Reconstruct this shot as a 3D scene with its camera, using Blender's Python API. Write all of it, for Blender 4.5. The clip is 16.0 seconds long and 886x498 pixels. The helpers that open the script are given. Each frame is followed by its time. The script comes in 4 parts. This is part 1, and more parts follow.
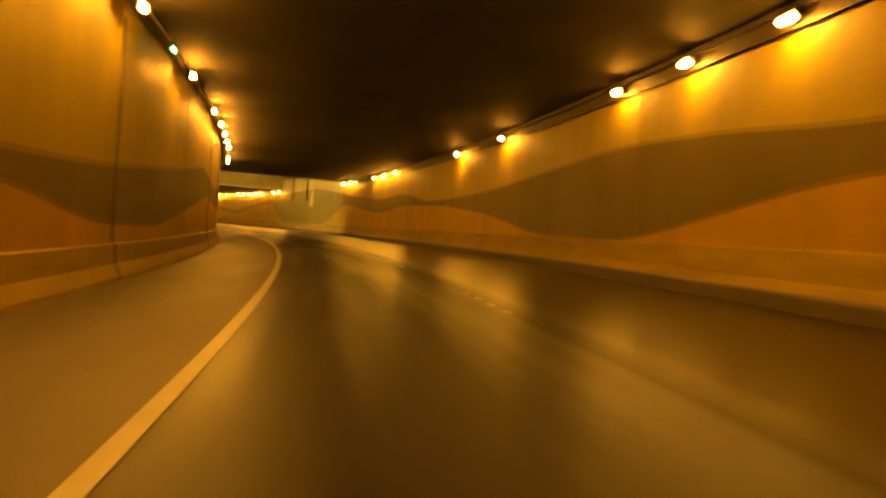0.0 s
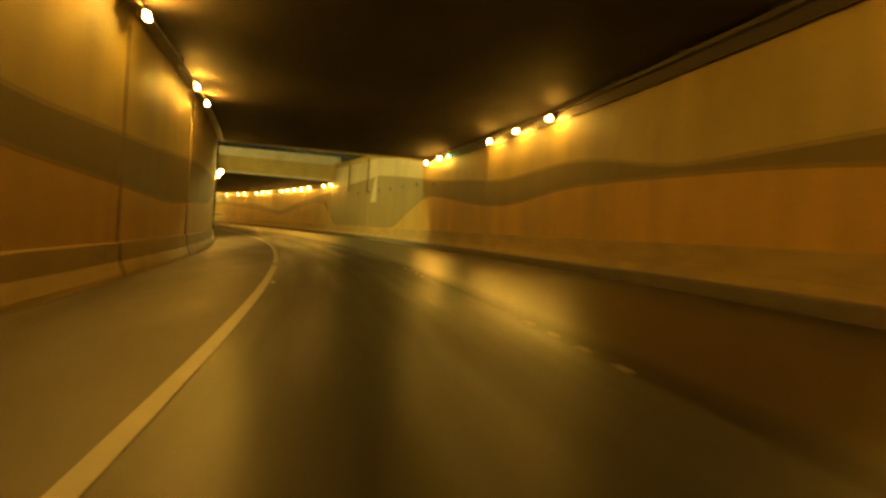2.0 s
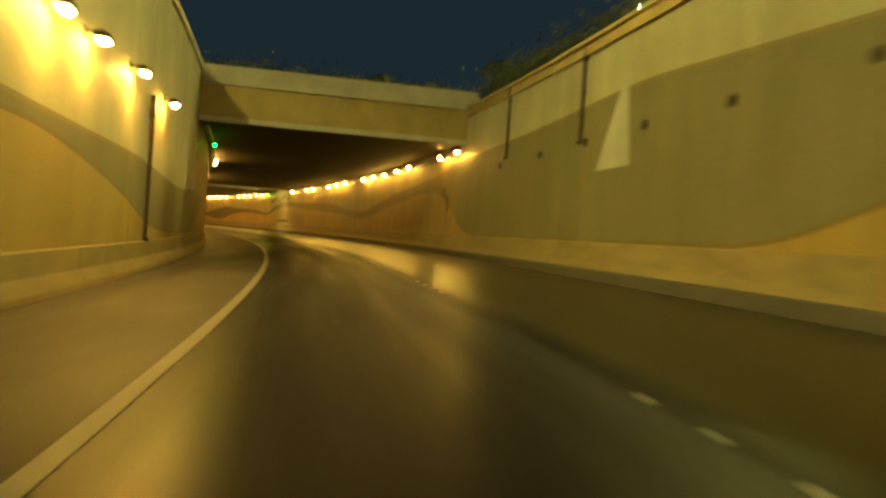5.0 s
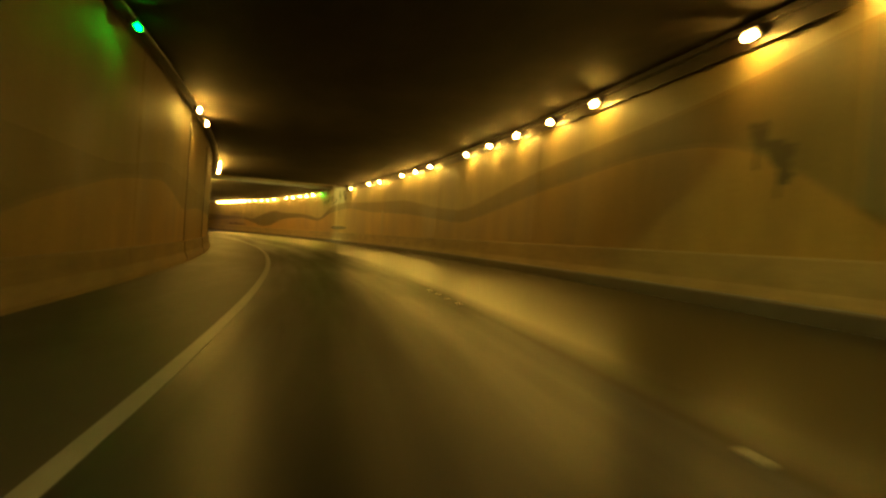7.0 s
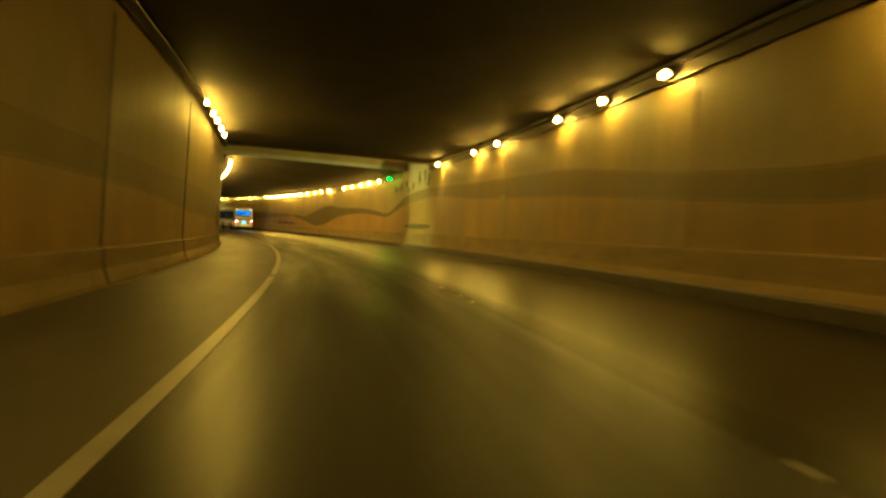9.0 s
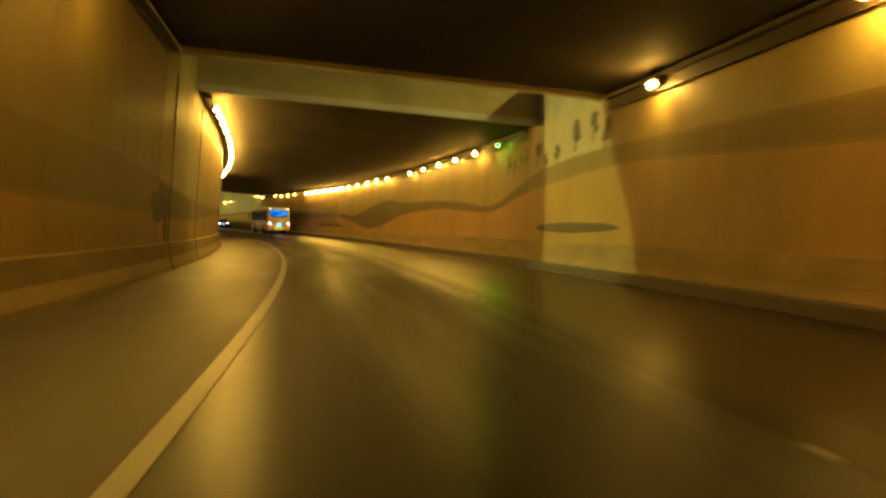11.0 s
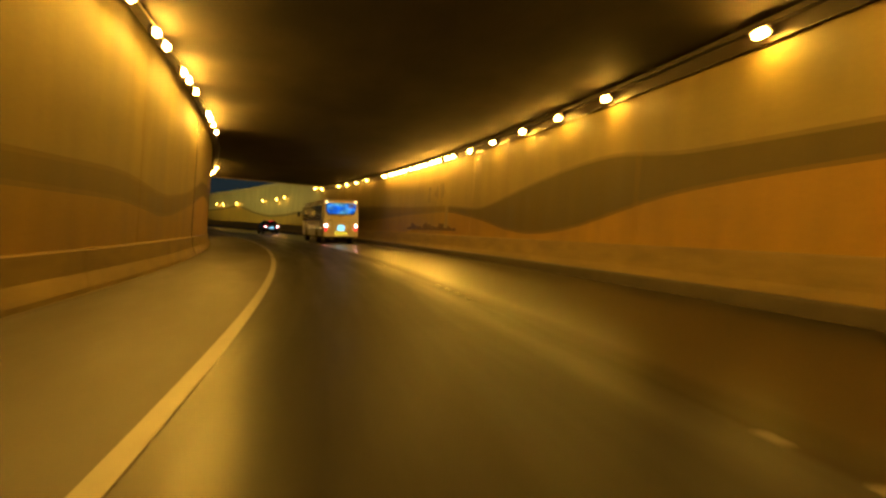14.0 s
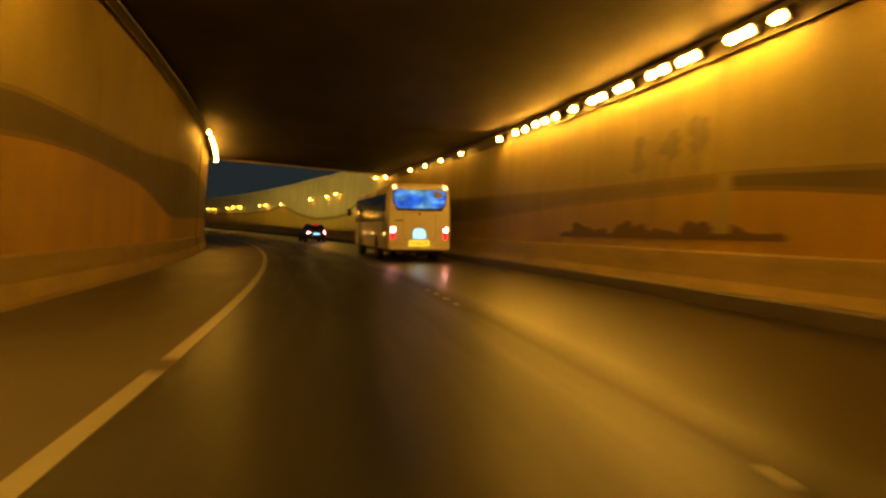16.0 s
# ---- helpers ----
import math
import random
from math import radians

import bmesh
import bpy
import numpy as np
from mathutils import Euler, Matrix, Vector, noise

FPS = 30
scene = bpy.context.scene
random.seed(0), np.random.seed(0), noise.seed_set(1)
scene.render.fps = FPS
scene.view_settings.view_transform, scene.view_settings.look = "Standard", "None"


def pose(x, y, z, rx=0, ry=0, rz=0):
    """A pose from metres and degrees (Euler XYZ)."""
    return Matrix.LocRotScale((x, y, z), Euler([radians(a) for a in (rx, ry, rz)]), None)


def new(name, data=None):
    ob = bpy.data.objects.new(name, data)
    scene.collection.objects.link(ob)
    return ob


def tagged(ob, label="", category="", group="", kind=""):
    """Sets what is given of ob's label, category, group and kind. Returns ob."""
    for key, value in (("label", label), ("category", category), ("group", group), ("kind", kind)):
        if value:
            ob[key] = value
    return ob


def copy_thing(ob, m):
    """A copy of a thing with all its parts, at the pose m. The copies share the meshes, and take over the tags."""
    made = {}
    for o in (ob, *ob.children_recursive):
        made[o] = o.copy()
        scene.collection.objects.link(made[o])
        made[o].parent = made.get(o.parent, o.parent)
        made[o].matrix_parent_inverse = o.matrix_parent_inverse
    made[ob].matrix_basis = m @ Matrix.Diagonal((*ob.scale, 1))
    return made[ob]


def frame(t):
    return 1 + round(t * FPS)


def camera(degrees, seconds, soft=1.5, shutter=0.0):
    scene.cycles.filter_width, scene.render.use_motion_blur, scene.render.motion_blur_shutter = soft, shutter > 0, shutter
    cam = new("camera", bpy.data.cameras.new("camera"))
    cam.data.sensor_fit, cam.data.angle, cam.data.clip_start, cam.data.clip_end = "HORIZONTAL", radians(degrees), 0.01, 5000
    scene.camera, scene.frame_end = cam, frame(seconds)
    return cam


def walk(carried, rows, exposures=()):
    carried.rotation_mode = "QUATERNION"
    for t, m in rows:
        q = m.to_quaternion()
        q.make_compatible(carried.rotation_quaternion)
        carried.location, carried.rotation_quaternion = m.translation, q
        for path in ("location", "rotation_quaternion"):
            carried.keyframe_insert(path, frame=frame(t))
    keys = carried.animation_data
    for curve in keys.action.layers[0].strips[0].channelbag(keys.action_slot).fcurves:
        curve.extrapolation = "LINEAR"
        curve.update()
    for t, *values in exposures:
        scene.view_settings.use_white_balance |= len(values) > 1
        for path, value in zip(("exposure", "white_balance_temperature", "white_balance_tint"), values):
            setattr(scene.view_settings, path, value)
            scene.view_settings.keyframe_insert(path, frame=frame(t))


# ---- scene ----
# ---- the line of the road, a long bend to the left ----
BANK = math.tan(radians(3.26))
BEND_AT = (-20, 20, 60, 100, 140, 180, 220, 260)
BEND = (2.968e-3, 2.975e-3, 3.080e-3, 3.322e-3, 2.803e-3, 3.173e-3, 3.198e-3, 3.203e-3)
LINE_S = np.arange(-80.0, 420.0, 0.5)
_k = np.interp(LINE_S, BEND_AT, BEND)
LINE_A = np.concatenate([[0], np.cumsum((_k[1:] + _k[:-1]) * 0.25)])
LINE_A -= np.interp(0, LINE_S, LINE_A)
LINE_X = np.concatenate([[0], np.cumsum(-(np.sin(LINE_A[1:]) + np.sin(LINE_A[:-1])) * 0.25)])
LINE_Y = np.concatenate([[0], np.cumsum((np.cos(LINE_A[1:]) + np.cos(LINE_A[:-1])) * 0.25)])
LINE_X -= np.interp(0, LINE_S, LINE_X)
LINE_Y -= np.interp(0, LINE_S, LINE_Y)


def heading(s):
    return float(np.interp(s, LINE_S, LINE_A))


def along(s, x, z):
    """The place s metres along the bend, x metres to the right of the driven line, z metres up."""
    a = heading(s)
    return Vector((float(np.interp(s, LINE_S, LINE_X)) + x * math.cos(a), float(np.interp(s, LINE_S, LINE_Y)) + x * math.sin(a), z))


def spot_pose(s, x, z, turn=0, lean=0):
    """A pose whose y axis runs along the bend and x axis to the right."""
    p = along(s, x, z)
    return Matrix.Translation(p) @ Matrix.Rotation(heading(s) + radians(turn), 4, "Z") @ Matrix.Rotation(radians(lean), 4, "Y")


# ---- camera ----
cam = camera(61.3, 16.0, soft=2.7, shutter=0.8)
EYE, ROLL = 1.232, 4.09
# seconds, metres along the bend, metres off the line, turn and tilt in degrees
DRIVE = (
    (0.0, 0.00, -0.061, -7.59, -1.12),
    (0.5, 7.31, -0.068, -7.62, -1.14),
    (1.0, 14.53, -0.074, -7.57, -1.13),
    (1.5, 21.67, -0.080, -7.70, -1.16),
    (2.0, 28.73, -0.045, -7.76, -1.14),
    (2.5, 35.71, 0.001, -7.74, -1.10),
    (3.0, 42.61, 0.048, -7.72, -0.98),
    (3.5, 49.42, 0.095, -7.82, -0.84),
    (4.0, 56.15, 0.142, -7.79, -0.81),
    (4.5, 62.81, 0.189, -7.90, -0.92),
    (5.0, 69.40, 0.210, -7.80, -0.92),
    (5.5, 75.93, 0.192, -7.72, -0.94),
    (6.0, 82.40, 0.174, -7.64, -1.00),
    (6.5, 88.79, 0.158, -7.84, -0.88),
    (7.0, 95.12, 0.155, -7.69, -0.57),
    (7.5, 101.37, 0.151, -7.74, -0.66),
    (8.0, 107.56, 0.148, -7.49, -0.73),
    (8.5, 113.69, 0.108, -7.46, -0.88),
    (9.0, 119.79, 0.068, -7.39, -0.85),
    (9.5, 125.85, 0.029, -7.53, -0.86),
    (10.0, 131.88, -0.052, -7.59, -0.86),
    (10.5, 137.89, -0.142, -7.62, -0.84),
    (11.0, 143.88, -0.232, -7.60, -0.82),
    (11.5, 149.86, -0.279, -7.50, -0.87),
    (12.0, 155.83, -0.297, -7.56, -0.83),
    (12.5, 161.82, -0.316, -7.77, -0.80),
    (13.0, 167.87, -0.298, -7.98, -0.66),
    (13.5, 173.99, -0.226, -8.07, -0.71),
    (14.0, 180.18, -0.155, -8.01, -0.84),
    (14.5, 186.41, -0.076, -8.07, -0.84),
    (15.0, 192.66, 0.030, -8.02, -0.71),
    (15.5, 198.92, 0.136, -8.03, -0.72),
    (16.0, 205.20, 0.242, -7.81, -0.69),
)
drive_rows = []
for t, s, off, turn, tilt in DRIVE:
    p = along(s, off, EYE + off * BANK)
    drive_rows.append((t, pose(p.x, p.y, p.z, 90 + tilt, 0, math.degrees(heading(s)) + turn) @ pose(0, 0, 0, 0, 0, ROLL)))
walk(cam, drive_rows, (
    (0.0, 0.86, 8950, 35), (0.6, 0.87, 8700, 32), (1.5, 0.88, 7150, 14), (2.5, 0.79, 5950, 5), (3.2, 0.65, 5460, 0), (4.0, 0.48, 5450, 0), (4.3, 0.46, 5300, -6), (6.2, 0.49, 5700, 5), (7.0, 0.35, 5300, -3),
    (8.0, 0.28, 5250, -15), (9.0, 0.58, 5100, -18), (11.5, 0.43, 5500, 1), (12.2, 0.19, 5350, 0), (12.6, 0.18, 5200, -4), (13.0, 0.11, 6100, 4), (14.0, 0.39, 6200, 5), (15.0, 0.48, 6550, 7), (16.0, 0.5, 7300, 17)))

# ---- night sky ----
world = bpy.data.worlds.new("night")
scene.world = world
world.use_nodes = True
_bg = world.node_tree.nodes["Background"]
_bg.inputs["Color"].default_value = (0.25, 0.37, 0.42, 1)
_bg.inputs["Strength"].default_value = 0.04

SODIUM = (1.0, 0.475, 0.05)
LAMP_POWER = 450.0
STREET = (1.0, 0.76, 0.16)


# ---- materials ----
def material(name, base, rough=0.7, metal=0.0, spots=0.25, scale=3.0, bump=0.15, fine=40.0, dark=None, stretch=None, spec=0.5, coords="Object", runs=0.0):
    """A surface with large stains, fine grain, relief and uneven gloss."""
    m = bpy.data.materials.new(name)
    m.use_nodes = True
    nt = m.node_tree
    b = nt.nodes["Principled BSDF"]
    b.inputs["Metallic"].default_value = metal
    b.inputs["Specular IOR Level"].default_value = spec
    tc = nt.nodes.new("ShaderNodeTexCoord")
    mp = nt.nodes.new("ShaderNodeMapping")
    nt.links.new(tc.outputs[coords], mp.inputs["Vector"])
    if stretch:
        mp.inputs["Scale"].default_value = stretch
    big = nt.nodes.new("ShaderNodeTexNoise")
    big.inputs["Scale"].default_value = scale
    big.inputs["Detail"].default_value = 5
    big.inputs["Roughness"].default_value = 0.62
    small = nt.nodes.new("ShaderNodeTexNoise")
    small.inputs["Scale"].default_value = fine
    small.inputs["Detail"].default_value = 3
    for n in (big, small):
        nt.links.new(mp.outputs[0], n.inputs["Vector"])
    ramp = nt.nodes.new("ShaderNodeValToRGB")
    ramp.color_ramp.elements[0].position, ramp.color_ramp.elements[1].position = 0.32, 0.68
    d = dark or tuple(c * (1 - 1.6 * spots) if spots < 0.6 else c * 0.1 for c in base)
    ramp.color_ramp.elements[0].color = (*d, 1)
    ramp.color_ramp.elements[1].color = (*base, 1)
    nt.links.new(big.outputs["Fac"], ramp.inputs["Fac"])
    mix = nt.nodes.new("ShaderNodeMix")
    mix.data_type, mix.blend_type = "RGBA", "MULTIPLY"
    mix.inputs["Factor"].default_value = 0.35
    nt.links.new(ramp.outputs["Color"], mix.inputs["A"])
    nt.links.new(small.outputs["Fac"], mix.inputs["B"])
    nt.links.new(mix.outputs["Result"], b.inputs["Base Color"])
    if runs:
        # rain and soot that ran down in uneven streaks
        tall, drip, keep = nt.nodes.new("ShaderNodeMapping"), nt.nodes.new("ShaderNodeTexNoise"), nt.nodes.new("ShaderNodeMapRange")
        tall.inputs["Scale"].default_value = (0.8, 0.12, 1)
        drip.inputs["Scale"].default_value, drip.inputs["Detail"].default_value, drip.inputs["Roughness"].default_value = 1.0, 6, 0.6
        nt.links.new(tc.outputs[coords], tall.inputs["Vector"])
        nt.links.new(tall.outputs[0], drip.inputs["Vector"])
        keep.inputs["From Min"].default_value, keep.inputs["From Max"].default_value = 0.40, 0.60
        keep.inputs["To Min"].default_value, keep.inputs["To Max"].default_value = 1 - runs, 1.0
        nt.links.new(drip.outputs["Fac"], keep.inputs["Value"])
        wash = nt.nodes.new("ShaderNodeMix")
        wash.data_type, wash.blend_type = "RGBA", "MULTIPLY"
        wash.inputs["Factor"].default_value = 1.0
        nt.links.new(mix.outputs["Result"], wash.inputs["A"])
        nt.links.new(keep.outputs[0], wash.inputs["B"])
        nt.links.new(wash.outputs["Result"], b.inputs["Base Color"])
    rr = nt.nodes.new("ShaderNodeMapRange")
    rr.inputs["From Min"].default_value, rr.inputs["From Max"].default_value = 0.3, 0.7
    rr.inputs["To Min"].default_value, rr.inputs["To Max"].default_value = max(0.02, rough - 0.1), min(1, rough + 0.1)
    nt.links.new(big.outputs["Fac"], rr.inputs["Value"])
    nt.links.new(rr.outputs[0], b.inputs["Roughness"])
    if bump:
        bp = nt.nodes.new("ShaderNodeBump")
        bp.inputs["Strength"].default_value = bump
        bp.inputs["Distance"].default_value = 0.01
        nt.links.new(small.outputs["Fac"], bp.inputs["Height"])
        nt.links.new(bp.outputs[0], b.inputs["Normal"])
    return m


def glow(name, colour, power, uneven=0.0):
    """A surface that gives off light."""
    m = bpy.data.materials.new(name)
    m.use_nodes = True
    nt = m.node_tree
    b = nt.nodes["Principled BSDF"]
    b.inputs["Base Color"].default_value = (*[0.12 * c for c in colour], 1)
    b.inputs["Specular IOR Level"].default_value = 0.2
    b.inputs["Emission Color"].default_value = (*colour, 1)
    b.inputs["Emission Strength"].default_value = power
    if uneven:
        tc, n, r = nt.nodes.new("ShaderNodeTexCoord"), nt.nodes.new("ShaderNodeTexNoise"), nt.nodes.new("ShaderNodeMapRange")
        n.inputs["Scale"].default_value = 2.2
        n.inputs["Detail"].default_value = 4
        nt.links.new(tc.outputs["Object"], n.inputs["Vector"])
        r.inputs["From Min"].default_value, r.inputs["From Max"].default_value = 0.35, 0.65
        r.inputs["To Min"].default_value, r.inputs["To Max"].default_value = power * (1 - uneven), power * (1 + uneven)
        nt.links.new(n.outputs["Fac"], r.inputs["Value"])
        nt.links.new(r.outputs[0], b.inputs["Emission Strength"])
    return m


def wet_asphalt():
    """Dark asphalt, polished wheel tracks and damp patches that mirror the lamps."""
    m = bpy.data.materials.new("asphalt")
    m.use_nodes = True
    nt = m.node_tree
    b = nt.nodes["Principled BSDF"]
    b.inputs["Specular IOR Level"].default_value = 0.32
    uv = nt.nodes.new("ShaderNodeTexCoord")
    mp = nt.nodes.new("ShaderNodeMapping")
    mp.inputs["Scale"].default_value = (0.05, 0.75, 1)
    nt.links.new(uv.outputs["UV"], mp.inputs["Vector"])
    streak = nt.nodes.new("ShaderNodeTexNoise")
    streak.inputs["Scale"].default_value = 1.3
    streak.inputs["Detail"].default_value = 5
    nt.links.new(mp.outputs[0], streak.inputs["Vector"])
    grit = nt.nodes.new("ShaderNodeTexVoronoi")
    grit.inputs["Scale"].default_value = 55
    nt.links.new(uv.outputs["Object"], grit.inputs["Vector"])
    col = nt.nodes.new("ShaderNodeValToRGB")
    col.color_ramp.elements[0].position, col.color_ramp.elements[1].position = 0.3, 0.7
    col.color_ramp.elements[0].color, col.color_ramp.elements[1].color = (0.018, 0.0175, 0.017, 1), (0.046, 0.045, 0.044, 1)
    nt.links.new(streak.outputs["Fac"], col.inputs["Fac"])
    mix = nt.nodes.new("ShaderNodeMix")
    mix.data_type, mix.blend_type = "RGBA", "MULTIPLY"
    mix.inputs["Factor"].default_value = 0.45
    nt.links.new(col.outputs["Color"], mix.inputs["A"])
    nt.links.new(grit.outputs["Distance"], mix.inputs["B"])
    # own headlights' light, painted as a paler strip that ends at the lane line
    xyz = nt.nodes.new("ShaderNodeSeparateXYZ")
    nt.links.new(uv.outputs["UV"], xyz.inputs[0])
    fade = nt.nodes.new("ShaderNodeMapRange")
    fade.interpolation_type = "SMOOTHSTEP"
    fade.inputs["From Min"].default_value, fade.inputs["From Max"].default_value = 0.7, 2.5
    nt.links.new(xyz.outputs["Y"], fade.inputs["Value"])
    ends = nt.nodes.new("ShaderNodeMapRange")
    ends.inputs["From Min"].default_value, ends.inputs["From Max"].default_value = 2.50, 2.62
    ends.inputs["To Min"].default_value, ends.inputs["To Max"].default_value = 1.0, 0.0
    nt.links.new(xyz.outputs["Y"], ends.inputs["Value"])
    both = nt.nodes.new("ShaderNodeMath")
    both.operation = "MULTIPLY"
    nt.links.new(fade.outputs[0], both.inputs[0])
    nt.links.new(ends.outputs[0], both.inputs[1])
    paled = nt.nodes.new("ShaderNodeMix")
    paled.data_type = "RGBA"
    paled.inputs["B"].default_value = (0.043, 0.045, 0.052, 1)
    nt.links.new(both.outputs[0], paled.inputs["Factor"])
    nt.links.new(mix.outputs["Result"], paled.inputs["A"])
    # the far lane is blacker
    lane = nt.nodes.new("ShaderNodeMapRange")
    lane.inputs["From Min"].default_value, lane.inputs["From Max"].default_value = 2.50, 2.64
    nt.links.new(xyz.outputs["Y"], lane.inputs["Value"])
    black = nt.nodes.new("ShaderNodeMix")
    black.data_type, black.blend_type = "RGBA", "MULTIPLY"
    black.inputs["B"].default_value = (0.33, 0.31, 0.28, 1)
    nt.links.new(lane.outputs[0], black.inputs["Factor"])
    nt.links.new(paled.outputs["Result"], black.inputs["A"])
    nt.links.new(black.outputs["Result"], b.inputs["Base Color"])
    film = nt.nodes.new("ShaderNodeMapRange")
    film.inputs["From Min"].default_value, film.inputs["From Max"].default_value = 2.6, 3.1
    nt.links.new(xyz.outputs["Y"], film.inputs["Value"])
    gloss = nt.nodes.new("ShaderNodeMapRange")
    gloss.inputs["To Min"].default_value, gloss.inputs["To Max"].default_value = 0.13, 0.38
    nt.links.new(film.outputs[0], gloss.inputs["Value"])
    nt.links.new(gloss.outputs[0], b.inputs["Specular IOR Level"])
    rr = nt.nodes.new("ShaderNodeMapRange")
    rr.inputs["From Min"].default_value, rr.inputs["From Max"].default_value = 0.35, 0.65
    rr.inputs["To Min"].default_value, rr.inputs["To Max"].default_value = 0.33, 0.52
    nt.links.new(streak.outputs["Fac"], rr.inputs["Value"])
    wet = nt.nodes.new("ShaderNodeMix")
    wet.inputs["B"].default_value = 0.28
    nt.links.new(film.outputs[0], wet.inputs["Factor"])
    nt.links.new(rr.outputs[0], wet.inputs["A"])
    nt.links.new(wet.outputs["Result"], b.inputs["Roughness"])
    bp = nt.nodes.new("ShaderNodeBump")
    bp.inputs["Strength"].default_value = 0.12
    bp.inputs["Distance"].default_value = 0.004
    nt.links.new(grit.outputs["Distance"], bp.inputs["Height"])
    nt.links.new(bp.outputs[0], b.inputs["Normal"])
    return m


ASPHALT = wet_asphalt()
DUSTY = material("dusty_asphalt", (0.078, 0.066, 0.047), 0.6, spots=0.3, scale=0.5, bump=0.25, fine=50, coords="UV", stretch=(0.3, 1.2, 1))
PAINT = material("road_paint", (0.40, 0.385, 0.34), 0.5, spots=0.25, scale=2.5, bump=0.1)
CREAM = material("cream_wall_paint", (0.47, 0.375, 0.125), 0.62, spots=0.21, scale=0.5, bump=0.25, fine=25, coords="UV", stretch=(0.8, 0.35, 1), runs=0.11)
TAN = material("tan_wall_paint", (0.57, 0.345, 0.046), 0.62, spots=0.21, scale=0.5, bump=0.25, fine=25, coords="UV", stretch=(0.8, 0.45, 1), runs=0.11)
OLIVE = material("olive_wall_paint", (0.26, 0.21, 0.068), 0.62, spots=0.21, scale=0.5, bump=0.25, fine=25, coords="UV", stretch=(0.8, 0.45, 1), runs=0.11)
DARK_OLIVE = material("dark_olive_wall_paint", (0.17, 0.13, 0.036), 0.62, spots=0.18, scale=0.6, bump=0.25, fine=25, coords="UV", stretch=(1, 0.5, 1), runs=0.11)
FADED_TAN = material("faded_tan_wall_paint", (0.51, 0.335, 0.062), 0.62, spots=0.21, scale=0.5, bump=0.25, fine=25, coords="UV", stretch=(0.8, 0.45, 1), runs=0.11)
FADED_OLIVE = material("faded_olive_wall_paint", (0.285, 0.213, 0.058), 0.62, spots=0.21, scale=0.5, bump=0.25, fine=25, coords="UV", stretch=(0.8, 0.45, 1), runs=0.11)
EDGE_FADED = material("blended_faded_wall_paint", (0.345, 0.255, 0.068), 0.62, spots=0.21, scale=0.5, bump=0.25, fine=25, coords="UV", stretch=(0.8, 0.45, 1), runs=0.11)
OLIVE_CREAM = material("dull_olive_cream_wall_paint", (0.35, 0.265, 0.08), 0.62, spots=0.21, scale=0.5, bump=0.25, fine=25, coords="UV", stretch=(0.8, 0.45, 1), runs=0.11)
EDGE_DARK = material("blended_tan_wall_paint", (0.265, 0.178, 0.038), 0.62, spots=0.21, scale=0.5, bump=0.25, fine=25, coords="UV", stretch=(0.8, 0.45, 1), runs=0.11)
EDGE_PALE = material("blended_olive_wall_paint", (0.32, 0.25, 0.085), 0.62, spots=0.21, scale=0.5, bump=0.25, fine=25, coords="UV", stretch=(0.8, 0.45, 1), runs=0.11)
GREY_OLIVE = material("grey_olive_wall_paint", (0.26, 0.22, 0.10), 0.62, spots=0.21, scale=0.5, bump=0.25, fine=25, coords="UV", stretch=(0.8, 0.45, 1), runs=0.11)
MURAL = material("mural_green_paint", (0.12, 0.10, 0.05), 0.65, spots=0.2, scale=2.0, bump=0.2)
SLOT_CREAM = material("pale_yellow_wall_paint", (0.58, 0.51, 0.31), 0.62, spots=0.21, scale=0.5, bump=0.25, fine=25, coords="UV", stretch=(0.8, 0.45, 1), runs=0.11)
FAINT_MURAL = material("faded_mural_paint", (0.30, 0.25, 0.13), 0.65, spots=0.2, scale=2.0, bump=0.2)
CONCRETE = material("concrete", (0.40, 0.36, 0.29), 0.75, spots=0.22, scale=0.7, bump=0.35, fine=22, coords="UV", stretch=(1, 1.6, 1))
BEAM = material("weathered_beam_paint", (0.48, 0.37, 0.12), 0.7, spots=0.2, scale=0.7, bump=0.3, fine=22)
BARRIER = material("grimy_barrier_concrete", (0.39, 0.285, 0.10), 0.75, spots=0.25, scale=0.8, bump=0.35, fine=22, coords="UV", stretch=(0.6, 2.5, 1))
PALE = material("pale_concrete", (0.58, 0.53, 0.43), 0.75, spots=0.18, scale=0.7, bump=0.3, fine=22)
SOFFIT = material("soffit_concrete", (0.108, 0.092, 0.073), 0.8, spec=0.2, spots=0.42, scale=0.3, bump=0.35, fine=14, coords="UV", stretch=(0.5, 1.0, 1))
KERB = material("dark_kerb_concrete", (0.12, 0.10, 0.075), 0.7, spots=0.3, scale=1.2, bump=0.3)
STEEL = material("dull_galvanised_steel", (0.16, 0.145, 0.12), 0.5, metal=0.7, spots=0.25, scale=6, bump=0.1)
CONDUIT = material("pale_galvanised_conduit", (0.55, 0.53, 0.5), 0.4, metal=0.6, spots=0.2, scale=6, bump=0.05)
HOUSING = material("dark_lamp_housing", (0.045, 0.042, 0.04), 0.45, metal=0.3, spots=0.2, scale=9, bump=0.05)
PIPE = material("dark_brown_pipe", (0.055, 0.04, 0.028), 0.5, spots=0.2, scale=5, bump=0.05)
SOIL = material("dry_ground", (0.17, 0.13, 0.085), 0.95, spots=0.3, scale=0.3, bump=0.6, fine=8)
LEAF = material("dusty_leaf", (0.09, 0.115, 0.055), 0.6, spots=0.25, scale=4, bump=0.1)
BARK = material("palm_bark", (0.13, 0.095, 0.06), 0.9, spots=0.3, scale=9, bump=0.6)
LENS = glow("sodium_lamp_lens", SODIUM, LAMP_POWER)
